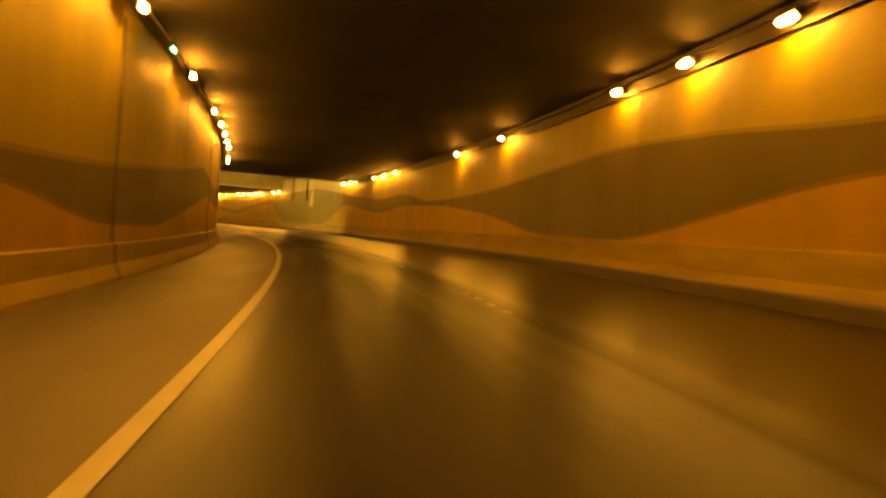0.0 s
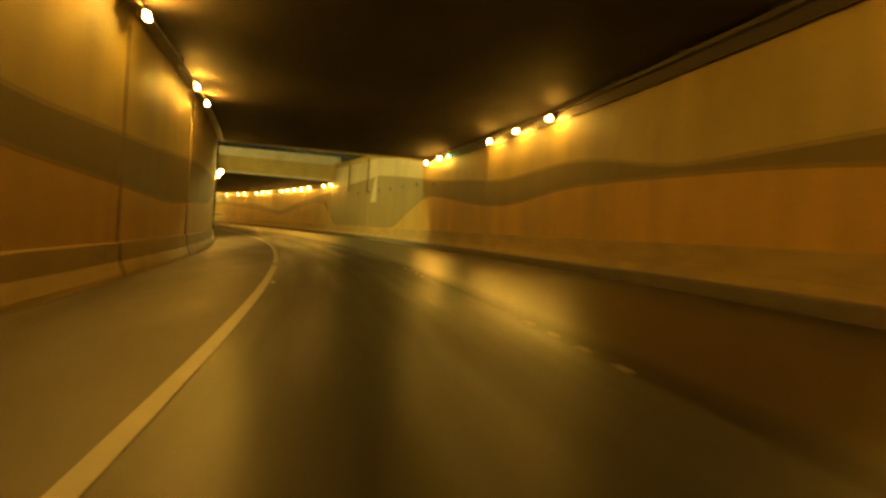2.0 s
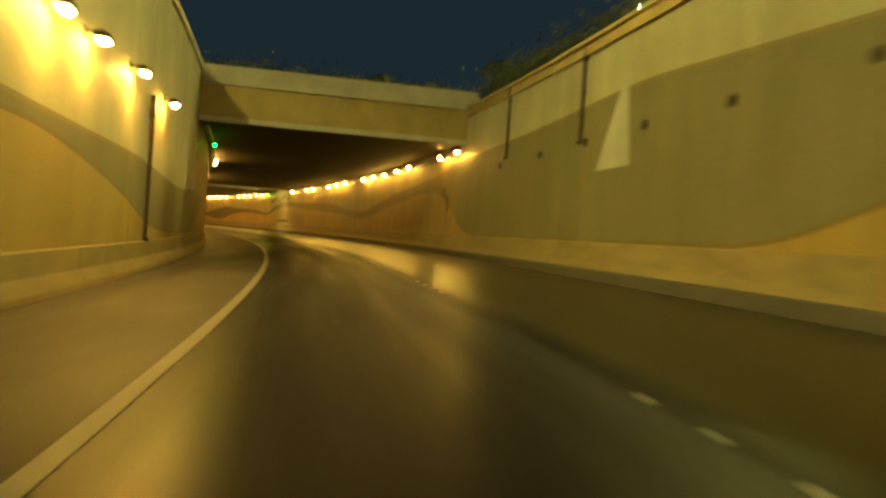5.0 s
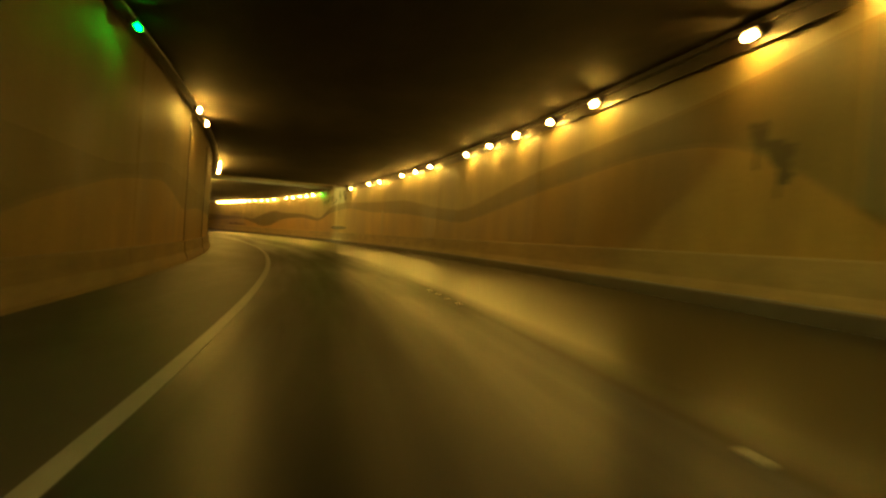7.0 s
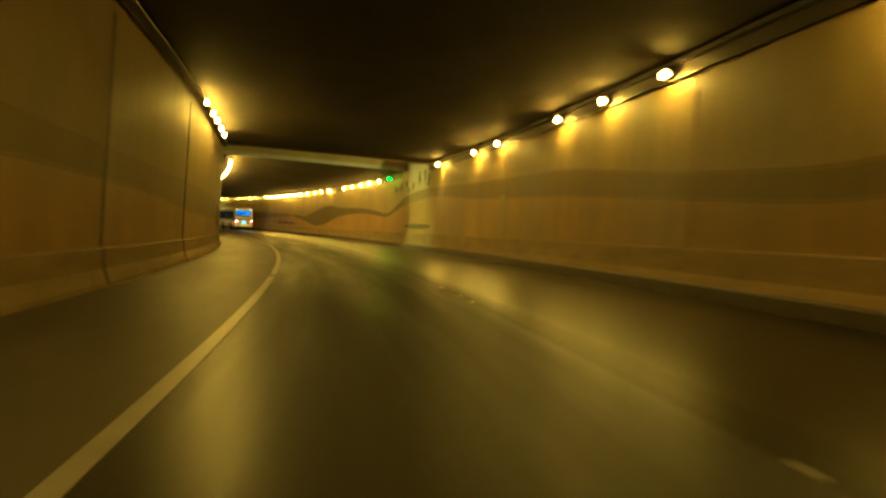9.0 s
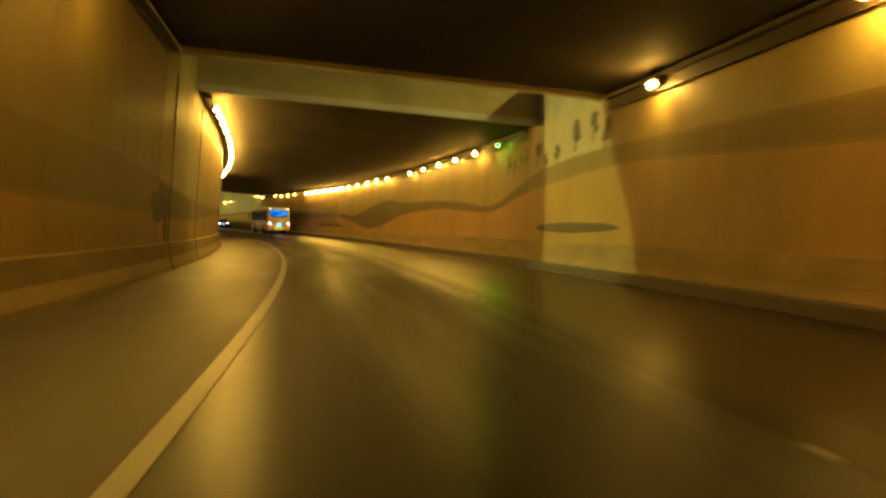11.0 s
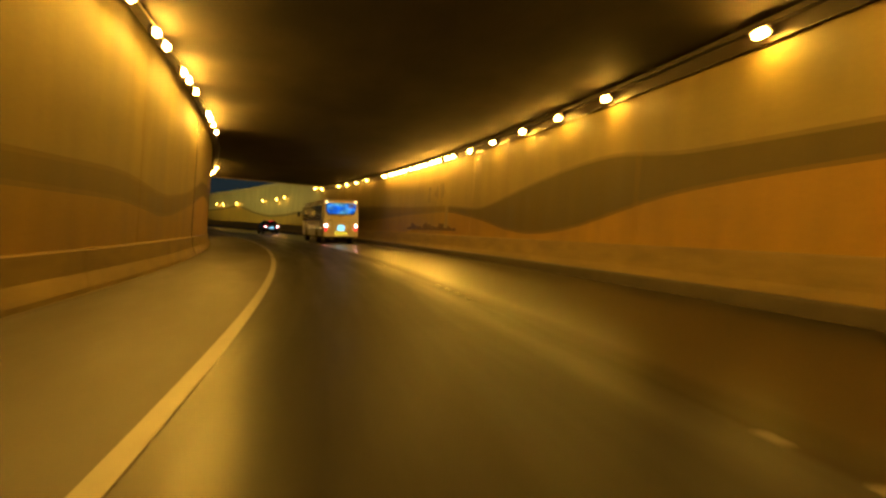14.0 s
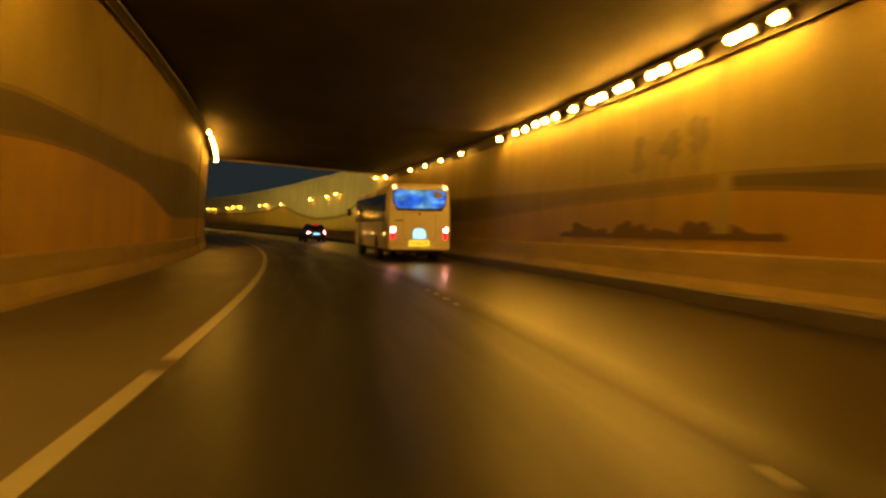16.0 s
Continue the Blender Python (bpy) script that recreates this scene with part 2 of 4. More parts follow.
STRONG_LENS = glow("strong_sodium_lamp_lens", SODIUM, LAMP_POWER * 1.25)
SOFT_LENS = glow("softer_sodium_lamp_lens", SODIUM, LAMP_POWER * 0.68)
SMALL_LENS = glow("sodium_row_lamp_lens", SODIUM, LAMP_POWER * 0.44)
FAR_LENS = glow("far_sodium_lamp_lens", SODIUM, LAMP_POWER * 0.2)
DIM_LENS = glow("dim_sodium_lamp_lens", SODIUM, LAMP_POWER * 0.13)
DIM_GREEN = glow("dim_green_signal_lens", (0.02, 1.0, 0.25), 12.0)
GREEN = glow("green_signal_lens", (0.09, 1.0, 0.002), 110.0)
STREET_LENS = glow("street_lamp_lens", STREET, 6900.0)
SIDE_STREET_LENS = glow("side_street_lamp_lens", STREET, 2900.0)
MID_STREET_LENS = glow("mid_street_lamp_lens", STREET, 10000.0)
RAMP_STREET_LENS = glow("ramp_street_lamp_lens", STREET, 6500.0)
LOW_STREET_LENS = glow("low_street_lamp_lens", STREET, 6000.0)


# ---- building blocks ----
def part(name, bm, mats, parent=None, label=""):
    me = bpy.data.meshes.new(name)
    bmesh.ops.recalc_face_normals(bm, faces=bm.faces)
    bm.to_mesh(me)
    bm.free()
    for m in mats if isinstance(mats, (list, tuple)) else (mats,):
        me.materials.append(m)
    ob = new(name, me)
    ob.parent = parent
    if label:
        tagged(ob, label)
    return ob


def shared(name, me, parent, m=None):
    ob = new(name, me)
    ob.parent = parent
    if m is not None:
        ob.matrix_basis = m
    return ob


def block(bm, x0, x1, y0, y1, z0, z1, bevel=0.0, mat=0, m=None):
    made = bmesh.ops.create_cube(bm, size=1)["verts"]
    for v in made:
        v.co = Vector(((x0 + x1) / 2 + v.co.x * (x1 - x0), (y0 + y1) / 2 + v.co.y * (y1 - y0), (z0 + z1) / 2 + v.co.z * (z1 - z0)))
        if m is not None:
            v.co = m @ v.co
    faces = list({f for v in made for f in v.link_faces})
    for f in faces:
        f.material_index = mat
    if bevel:
        edges = list({e for v in made for e in v.link_edges})
        bmesh.ops.bevel(bm, geom=edges, offset=bevel, segments=2, affect="EDGES", profile=0.5)
    return bm


def rod(bm, a, b, r0, r1=None, n=10):
    a, b = Vector(a), Vector(b)
    r1 = r0 if r1 is None else r1
    q = (b - a).to_track_quat("Z", "Y")
    rings = []
    for c, r in ((a, r0), (b, r1)):
        rings.append([bm.verts.new(c + q @ Vector((r * math.cos(k * math.tau / n), r * math.sin(k * math.tau / n), 0))) for k in range(n)])
    for k in range(n):
        bm.faces.new((rings[0][k], rings[0][(k + 1) % n], rings[1][(k + 1) % n], rings[1][k]))
    bm.faces.new(rings[0][::-1])
    bm.faces.new(rings[1])
    return bm


def ball(bm, c, rx, ry, rz, u=12, v=8):
    made = bmesh.ops.create_uvsphere(bm, u_segments=u, v_segments=v, radius=1)["verts"]
    for w in made:
        w.co = Vector((c[0] + w.co.x * rx, c[1] + w.co.y * ry, c[2] + w.co.z * rz))
    return bm


def steps(s0, s1, ds):
    n = max(1, int(math.ceil((s1 - s0) / ds)))
    return [s0 + (s1 - s0) * k / n for k in range(n + 1)]


def sweep(bm, s0, s1, ds, profile, mats=None, cap=True, closed=True):
    """A cross-section (x, z points, or a function of s that gives them) drawn along the bend, with metres as its UV."""
    uv = bm.loops.layers.uv.verify()
    rings, ss = [], steps(s0, s1, ds)
    for s in ss:
        pts = profile(s) if callable(profile) else profile
        rings.append(([bm.verts.new(along(s, x, z)) for x, z in pts], pts))
    n = len(rings[0][0])
    for i in range(len(ss) - 1):
        (a, pa), (b, pb) = rings[i], rings[i + 1]
        for k in range(n if closed else n - 1):
            j = (k + 1) % n
            f = bm.faces.new((a[k], a[j], b[j], b[k]))
            f.material_index = mats[k] if mats else 0
            for loop, s, q in zip(f.loops, (ss[i], ss[i], ss[i + 1], ss[i + 1]), (pa[k], pa[j], pb[j], pb[k])):
                loop[uv].uv = (s, q[1] if abs(pa[k][1] - pa[j][1]) > abs(pa[k][0] - pa[j][0]) else q[0])
    if cap and closed:
        bm.faces.new(rings[0][0][::-1])
        bm.faces.new(rings[-1][0])
    return bm


def smooth(table):
    """A soft curve through (s, z) pairs."""
    ss, zs = [p[0] for p in table], [p[1] for p in table]

    def at(s):
        return float(sum(np.interp(s + d, ss, zs) * w for d, w in ((-1.6, 0.15), (-0.8, 0.22), (0, 0.26), (0.8, 0.22), (1.6, 0.15))))
    return at


# ---- the underpass: three decks over the road, open cuts between them ----
START, END = -45.0, 350.0
DECKS = ((START, 73.8), (105.0, 164.6), (171.4, 259.0))
SOFFIT_Z, DECK_Z = 5.75, 7.35
WALL_L, WALL_R = -4.5, 7.8


def ground_z(x):
    return x * BANK


road = part("road", sweep(bmesh.new(), START, END, 2.0, lambda s: [(-4.6, ground_z(-4.6)), (8.0, ground_z(8.0)), (8.0, ground_z(8.0) - 0.4), (-4.6, ground_z(-4.6) - 0.4)]), ASPHALT)
tagged(road, "damp dark grey asphalt carriageway banked through the bend", "road", kind="structure")
shoulder = part("shoulder", sweep(bmesh.new(), START, END, 2.0, lambda s: [(-4.5, ground_z(-4.5) + 0.003), (-1.1, ground_z(-1.1) + 0.003), (-1.1, ground_z(-1.1) - 0.05), (-4.5, ground_z(-4.5) - 0.05)]), DUSTY)
tagged(shoulder, "dusty paler asphalt shoulder beside the edge line", "road shoulder", kind="structure")


def road_line(s0, s1, x, w):
    return sweep(bmesh.new(), s0, s1, 1.5, lambda s: [(x - w / 2, ground_z(x - w / 2) + 0.008), (x + w / 2, ground_z(x + w / 2) + 0.008), (x + w / 2, ground_z(x)), (x - w / 2, ground_z(x))])


line = tagged(new("edge_line"), "worn white painted solid line beside the shoulder", "road marking", kind="structure")
for a, b in ((START, 52.0), (52.6, 139.5), (140.1, 211.9), (212.6, END)):
    part("line_stretch", road_line(a, b, -1.19, 0.16), PAINT, line)


RIGHT_LOW = smooth(((-45, 1.9), (0, 2.7), (10.6, 2.6), (13.6, 2.14), (17.1, 1.6), (19.5, 1.35), (26, 1.5), (32.2, 2.28), (40.6, 2.85), (48.5, 3.02), (52, 3.0), (57, 2.6), (60.5, 2.6), (65, 2.92), (70, 3.35), (72.5, 3.45), (75.8, 2.84), (78.3, 2.27), (81.2, 1.44), (103.7, 1.42), (105.8, 2.64), (108.3, 3.6), (112, 3.75), (120, 3.2), (130, 2.2), (135.6, 2.5), (143, 2.9), (154, 3.2), (163, 3.7), (165.2, 3.61), (167.6, 3.53), (171.5, 3.28), (176.2, 2.5), (185.4, 2.95), (192, 2.85), (196.3, 2.65), (199, 2.28), (201.8, 1.87), (205.4, 1.6), (208.7, 1.71), (212.6, 2.2), (218, 2.64), (226, 2.6), (240, 2.2), (258, 2.9), (270, 2.9), (276, 2.55), (285, 2.4), (293, 2.9), (302, 4.0), (310, 3.4), (322, 3.0), (350, 2.8)))
RIGHT_UP = smooth(((-45, 3.2), (0, 3.2), (10.6, 3.4), (13.8, 3.73), (19.2, 3.96), (26.2, 3.64), (32.7, 3.3), (37.6, 3.2), (44.9, 3.15), (48.6, 3.66), (51.6, 3.87), (58.7, 3.62), (64, 3.95), (68.8, 4.17), (73.8, 4.53), (78.9, 4.9), (86.4, 5.45), (94.8, 5.22), (104.5, 5.0), (109, 4.55), (120, 3.9), (130, 2.75), (136, 3.1), (143, 3.75), (154.6, 3.95), (164, 4.2), (167.7, 4.12), (171.2, 3.86), (176.2, 2.68), (180.2, 3.09), (186.5, 3.4), (196.5, 3.54), (199.2, 3.89), (203.5, 3.68), (207.6, 3.25), (212.7, 2.62), (218, 2.91), (226, 3.0), (240, 3.3), (258, 3.2), (270, 3.1), (276, 2.75), (285, 2.6), (293, 3.1), (302, 4.2), (310, 3.6), (322, 3.2), (350, 3.0)))
LEFT_LOW = smooth(((-45, 1.6), (11, 1.6), (15, 1.0), (22, 0.9), (28, 1.5), (33, 2.0), (36, 2.3), (40, 2.0), (53, 1.6), (60, 1.8), (67.7, 1.9), (70.8, 2.2), (76, 2.67), (82.5, 2.67), (88, 1.9), (92.4, 0.95), (98, 0.7), (104.7, 0.7), (107, 1.35), (113, 2.2), (120, 2.6), (125, 1.75), (131, 2.0), (140, 1.9), (150, 1.5), (160, 1.4), (171, 1.2), (180, 1.5), (198, 1.6), (204, 1.25), (210, 1.7), (217.4, 2.41), (221, 2.47), (227, 2.19), (232.6, 1.35), (245, 1.5), (350, 1.5)))
LEFT_UP = smooth(((-45, 2.2), (11, 2.0), (16, 2.14), (27, 2.83), (33, 3.35), (40, 2.8), (50, 3.0), (60, 3.4), (70.6, 3.49), (76.6, 3.05), (84, 2.85), (90, 2.77), (98, 2.3), (105, 2.5), (113, 2.4), (120, 3.1), (131, 2.6), (143, 2.53), (160, 2.43), (165, 2.2), (172, 1.9), (180, 1.8), (190, 2.0), (198, 2.2), (204, 1.84), (210, 2.2), (217, 3.08), (227, 3.09), (237, 3.56), (258, 3.4), (350, 3.0)))


def covered(s):
    return any(a <= s < b for a, b in DECKS)


def top_left(s):
    return SOFFIT_Z - 0.01 if covered(s) else 7.85


def top_right(s):
    return SOFFIT_Z - 0.01 if covered(s) else 7.05 + (s - 77) * 0.039 if s < 105 else 7.35 if s < 172 else 6.62 - max(0.0, s - 288) * 0.0215


def cut_foot(s):
    """Where the coping of the first cut begins on the right wall: it climbs to the deck behind a kink."""
    return 6.757 + (s - 80.2) * 0.0125 if s > 80.2 else 6.757 + min(80.2 - s, 2.4) * 0.17


def wall_panel(s0, s1, side, parent):
    """One cast panel of the retaining wall, painted with dunes in three tones."""
    mid = (s0 + s1) / 2
    if side < 0:
        face, back, low, up, top, base = WALL_L, WALL_L - 0.45, LEFT_LOW, LEFT_UP, top_left, -0.4
    else:
        face, back, low, up, top, base = WALL_R, WALL_R + 0.45, RIGHT_LOW, RIGHT_UP, top_right, 0.2
    cut_tone = side > 0 and 73 < mid < 106

    def profile(s):
        t = (top(mid) if covered(mid) else max(top(s), SOFFIT_Z + 0.6)) if side < 0 or covered(mid) else cut_foot(s) - 0.002 if mid < 105 else top(s if mid > 259 else mid)
        a, c = low(s), min(up(s), t - 0.1)
        a = min(a, c - 0.04)
        e = min(0.045, (c - a) * 0.3)
        b = c - e - 0.004
        return [(face, base), (face, a - e), (face, a + e), (face, b), (face, c - e), (face, c + e), (face, t), (back, t), (back, base)]
    bm = sweep(bmesh.new(), s0 + 0.02, s1 - 0.02, 0.6, profile, [0, 5, 1, 2, 6, 3, 4, 4, 4])
    faded = (105 < mid < 164) or (side < 0 and 171 < mid < 214) or (side > 0 and 218.9 < mid < 259)
    if cut_tone and mid > 80:
        tones = (FADED_TAN, GREY_OLIVE, GREY_OLIVE, SLOT_CREAM, CONCRETE, EDGE_DARK, EDGE_PALE)
    elif side < 0 and 73.8 < mid < 105:
        tones = (FADED_TAN, GREY_OLIVE, GREY_OLIVE, SLOT_CREAM, CONCRETE, EDGE_DARK, EDGE_PALE)
    elif side > 0 and 164 < mid < 172:
        tones = (FADED_TAN, FADED_OLIVE, FADED_OLIVE, SLOT_CREAM, CONCRETE, EDGE_FADED, EDGE_FADED)
    elif mid > 259:
        tones = (FADED_TAN, DARK_OLIVE, DARK_OLIVE, SLOT_CREAM, CONCRETE, FADED_OLIVE, FADED_OLIVE)
    elif side < 0 and 105 < mid < 164:
        tones = (FADED_TAN, FADED_OLIVE, FADED_OLIVE, OLIVE_CREAM, CONCRETE, EDGE_FADED, FADED_OLIVE)
    elif faded:
        tones = (FADED_TAN, FADED_OLIVE, FADED_OLIVE, CREAM, CONCRETE, EDGE_FADED, EDGE_FADED)
    else:
        tones = (TAN, DARK_OLIVE, OLIVE, CREAM, CONCRETE, EDGE_DARK, EDGE_PALE)
    return part("panel", bm, tones, parent)


JOINTS_L = (START, -33, -21, -9, 4, 16.8, 26.5, 37, 46.3, 57.6, 66.5, 73.8, 89.5, 105, 115.5, 126, 136, 146, 156, 164.6, 166.5, 171.4, 173.0, 181, 189, 200, 212.6, 222, 233, 244, 259, 275, 292, 310, 330, END)
JOINTS_R = (START, -27, -12, 3, 18, 33, 48, 61, 73.8, 90, 105, 120, 135, 150, 164.6, 168, 171.4, 184, 198, 214, 218.8, 229, 244, 259, 274, 292, 310, 330, END)
wall_left = tagged(new("wall_left"), "tall concrete retaining wall with painted dunes in tan and olive", "wall", kind="structure")
wall_right = tagged(new("wall_right"), "tall concrete retaining wall with painted dunes in tan and olive", "wall", kind="structure")
for joints, side, wall in ((JOINTS_L, -1, wall_left), (JOINTS_R, 1, wall_right)):
    for a, b in zip(joints, joints[1:]):
        wall_panel(a, b, side, wall)
    x0, x1 = (WALL_L - 0.5, WALL_L - 0.46) if side < 0 else (WALL_R + 0.46, WALL_R + 0.5)
    part("backing", sweep(bmesh.new(), START, END, 3, [(x0, -0.4), (x1, -0.4), (x1, 5.7), (x0, 5.7)]), KERB, wall)

for s in (4, 16.8, 37, 46.3, 57.6, 126, 136, 147, 166.5, 173.0, 189, 212.6, 244):
    part("joint_cover", sweep(bmesh.new(), s - 0.06, s + 0.06, 0.12, [(WALL_L, 0.553), (WALL_L + 0.025, 0.553), (WALL_L + 0.025, 5.3), (WALL_L, 5.3)]), PIPE, wall_left, "dark strip over the joint between panels")
    part("joint_cover", sweep(bmesh.new(), s - 0.05, s + 0.05, 0.1, [(-4.282, -0.20), (-4.262, -0.20), (-4.272, -0.145), (-4.388, 0.122), (-4.414, 0.545), (-4.43, 0.545), (-4.404, 0.12), (-4.288, -0.15)]), PIPE, wall_left, "dark strip over the joint in the barrier")

# copings on the walls of the open cuts
for a, b in ((73.8, 105.0), (164.6, 171.4), (259.0, END)):
    m = (a + b) / 2
    c = part("coping", sweep(bmesh.new(), a + 0.03, b - 0.03, 1.5, lambda s: [(WALL_L + 0.12, top_left(m)), (WALL_L + 0.12, top_left(m) + 0.26), (WALL_L - 0.55, top_left(m) + 0.26), (WALL_L - 0.55, top_left(m))]), PALE)
    tagged(c, "pale concrete coping on top of the retaining wall", "coping", kind="structure")

    def right_coping(s):
        if m < 105:
            z = cut_foot(s)
            return [(WALL_R - 0.10, z), (WALL_R - 0.10, z + 0.30), (WALL_R - 0.19, z + 0.32), (WALL_R - 0.19, z + 0.44), (WALL_R + 0.55, z + 0.44), (WALL_R + 0.55, z)]
        z = top_right(s if m > 259 else m)
        return [(WALL_R - 0.14, z), (WALL_R - 0.14, z + 0.26), (WALL_R + 0.55, z + 0.26), (WALL_R + 0.55, z)]
    c = part("coping", sweep(bmesh.new(), a + 0.03, b - 0.03, 0.6, right_coping), BEAM if m < 105 else PALE)
    tagged(c, "pale concrete coping on top of the retaining wall", "coping", kind="structure")

# safety barriers at the foot of both walls
for name, prof in (("barrier_left", [(-4.28, ground_z(-4.28) - 0.02), (-4.29, -0.15), (-4.405, 0.12), (-4.43, 0.52), (-4.45, 0.55), (-4.498, 0.55), (-4.498, -0.3)]),
                   ("barrier_right", [(7.52, ground_z(7.52) + 0.0), (7.54, 0.68), (7.62, 0.86), (7.70, 1.36), (7.72, 1.40), (7.798, 1.40), (7.798, 0.4)])):
    wall_bar = tagged(new(name), "cast concrete safety barrier at the foot of the wall", "barrier", kind="structure")
    for a, b in zip(range(-45, 350, 10), range(-35, 360, 10)):
        part("barrier_length", sweep(bmesh.new(), a + 0.01, min(b, END) - 0.01, 1.25, prof), BARRIER, wall_bar)
for name, prof in (("gutter_left", [(-4.30, ground_z(-4.3) + 0.005), (-4.12, ground_z(-4.12) + 0.005), (-4.12, -0.4), (-4.30, -0.4)]), ("kerb_right", [(7.10, ground_z(7.1) - 0.01), (7.13, 0.64), (7.16, 0.67), (7.515, 0.67), (7.515, 0.3)])):
    tagged(part(name, sweep(bmesh.new(), START, END, 2, prof), KERB), "dark concrete edge beside the carriageway", "kerb", kind="structure")

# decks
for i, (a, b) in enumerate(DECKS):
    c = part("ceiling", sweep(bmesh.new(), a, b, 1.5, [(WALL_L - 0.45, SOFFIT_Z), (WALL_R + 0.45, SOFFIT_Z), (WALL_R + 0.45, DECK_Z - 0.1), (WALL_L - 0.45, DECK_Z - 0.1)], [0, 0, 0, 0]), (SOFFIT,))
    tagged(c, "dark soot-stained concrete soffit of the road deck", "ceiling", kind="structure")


def fascia(s, way, skew=0.0):
    """The end of a deck: edge beam, light bottom rib and overhanging parapet, out of square by so much a metre."""
    top = tagged(new("deck_end"), "cream-painted edge beam of a road deck with parapet", "bridge beam", kind="structure")
    w0, w1 = (s - 0.5, s) if way < 0 else (s, s + 0.5)
    e = -0.06 if way < 0 else 0.06
    x0, x1 = WALL_L - 0.44, WALL_R + 0.44

    def slab(y0, y1, z0, z1, t0=1, x0=x0, x1=x1):
        bm = bmesh.new()
        n = 8
        for k in range(n):
            xa, xb = x0 + (x1 - x0) * k / n, x0 + (x1 - x0) * (k + 1) / n
            vs = [bm.verts.new(along(y - turned * skew * (x + 2.0), x, z)) for y, turned, x, z in ((y0, t0, xa, z0), (y1, 1, xa, z0), (y1, 1, xb, z0), (y0, t0, xb, z0), (y0, t0, xa, z1), (y1, 1, xa, z1), (y1, 1, xb, z1), (y0, t0, xb, z1))]
            for q in ((0, 1, 2, 3), (4, 5, 6, 7), (0, 1, 5, 4), (1, 2, 6, 5), (2, 3, 7, 6), (3, 0, 4, 7)):
                bm.faces.new([vs[j] for j in q])
        bmesh.ops.remove_doubles(bm, verts=bm.verts, dist=0.001)
        return bm
    o = -0.5 if way < 0 else 0.5
    part("beam", slab(s + o * 0.02, s + o, SOFFIT_Z - 0.02, DECK_Z), BEAM, top)
    part("rib", slab(s + o * 1.0, s + o * 1.16, SOFFIT_Z - 0.08, SOFFIT_Z + 0.16), PALE, top)
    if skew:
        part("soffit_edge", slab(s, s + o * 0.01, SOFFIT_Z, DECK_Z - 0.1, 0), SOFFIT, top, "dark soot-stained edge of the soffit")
    part("parapet", slab(s + o * 0.5, s + o * 1.3, DECK_Z + 0.002, DECK_Z + 0.85), PALE, top)
    return top


for s, way in ((105.0, -1), (171.4, -1), (73.8, 1), (164.6, 1), (259.0, 1)):
    fascia(s, way, 0.058 if s == 105.0 else 0.0)

# the ground above
def ground_top(s, x):
    return min(7.2, top_right(s) + 0.1) if x > 0 and s > 262 else 7.2


for name, x0, x1 in (("ground_left", -290.0, WALL_L - 0.56), ("ground_right", WALL_R + 0.56, 1500.0)):
    g = part(name, sweep(bmesh.new(), START - 30, END + 40, 6, lambda s: [(x0, ground_top(s, x0)), (x1, 7.2), (x1, 6.0), (x0, min(6.4, ground_top(s, x0) - 0.3))]), SOIL)
    tagged(g, "dry sandy ground above the underpass", "ground", kind="structure")
for a, b in DECKS:
    tagged(part("deck_road", sweep(bmesh.new(), a + 0.6, b - 0.6, 3, [(WALL_L - 0.45, DECK_Z - 0.09), (WALL_R + 0.45, DECK_Z - 0.09), (WALL_R + 0.45, DECK_Z + 0.02), (WALL_L - 0.45, DECK_Z + 0.02)]), ASPHALT), "asphalt road surface on the deck above", "road", kind="structure")

# ---- cable trays under the soffit ----
for a, b in DECKS:
    for x, out in ((-4.25, -1), (7.66, 1)):
        tray = tagged(new("cable_tray"), "dark galvanised cable tray hung under the soffit", "cable tray", group="cable trays")
        part("channel", sweep(bmesh.new(), a + 0.3, b - 0.3, 1.5, [(x - 0.10, 5.66), (x - 0.10, 5.545), (x + 0.10, 5.545), (x + 0.10, 5.66), (x + 0.085, 5.66), (x + 0.085, 5.56), (x - 0.085, 5.56), (x - 0.085, 5.66)]), STEEL, tray)
        part("cable", sweep(bmesh.new(), a + 0.3, b - 0.3, 1.5, [(x + 0.02 + 0.05 * math.cos(q), 5.61 + 0.05 * math.sin(q)) for q in (0, 1.05, 2.1, 3.14, 4.2, 5.24)]), HOUSING, tray)
        if out > 0:
            part("skirt", sweep(bmesh.new(), a + 0.3, b - 0.3, 1.5, [(x + out * 0.03, 5.24), (x + out * 0.045, 5.24), (x + out * 0.045, 5.544), (x + out * 0.03, 5.544)]), PIPE, tray, "dark steel skirt on the wall side")
        cx, cz = x - out * 0.15, 5.57
        if out < 0:
            part("conduit", sweep(bmesh.new(), a + 0.3, b - 0.3, 1.5, [(cx + 0.022 * math.cos(q), cz + 0.022 * math.sin(q)) for q in (0, 1.05, 2.1, 3.14, 4.2, 5.24)]), CONDUIT, tray, "thin pale galvanised conduit beside the tray")
        for s in steps(a + 1, b - 1, 3.57):
            h = shared("hanger", bpy.data.meshes.get("tray_hanger") or part("hanger", block(bmesh.new(), -0.115, 0.115, -0.02, 0.02, 5.53, 5.752, 0.0), STEEL).data, tray)
            h.data.name = "tray_hanger"
            h.matrix_basis = spot_pose(s, x, 0)
for o in [o for o in bpy.data.objects if o.name.startswith("hanger") and o.parent is None]:
    bpy.data.objects.remove(o)


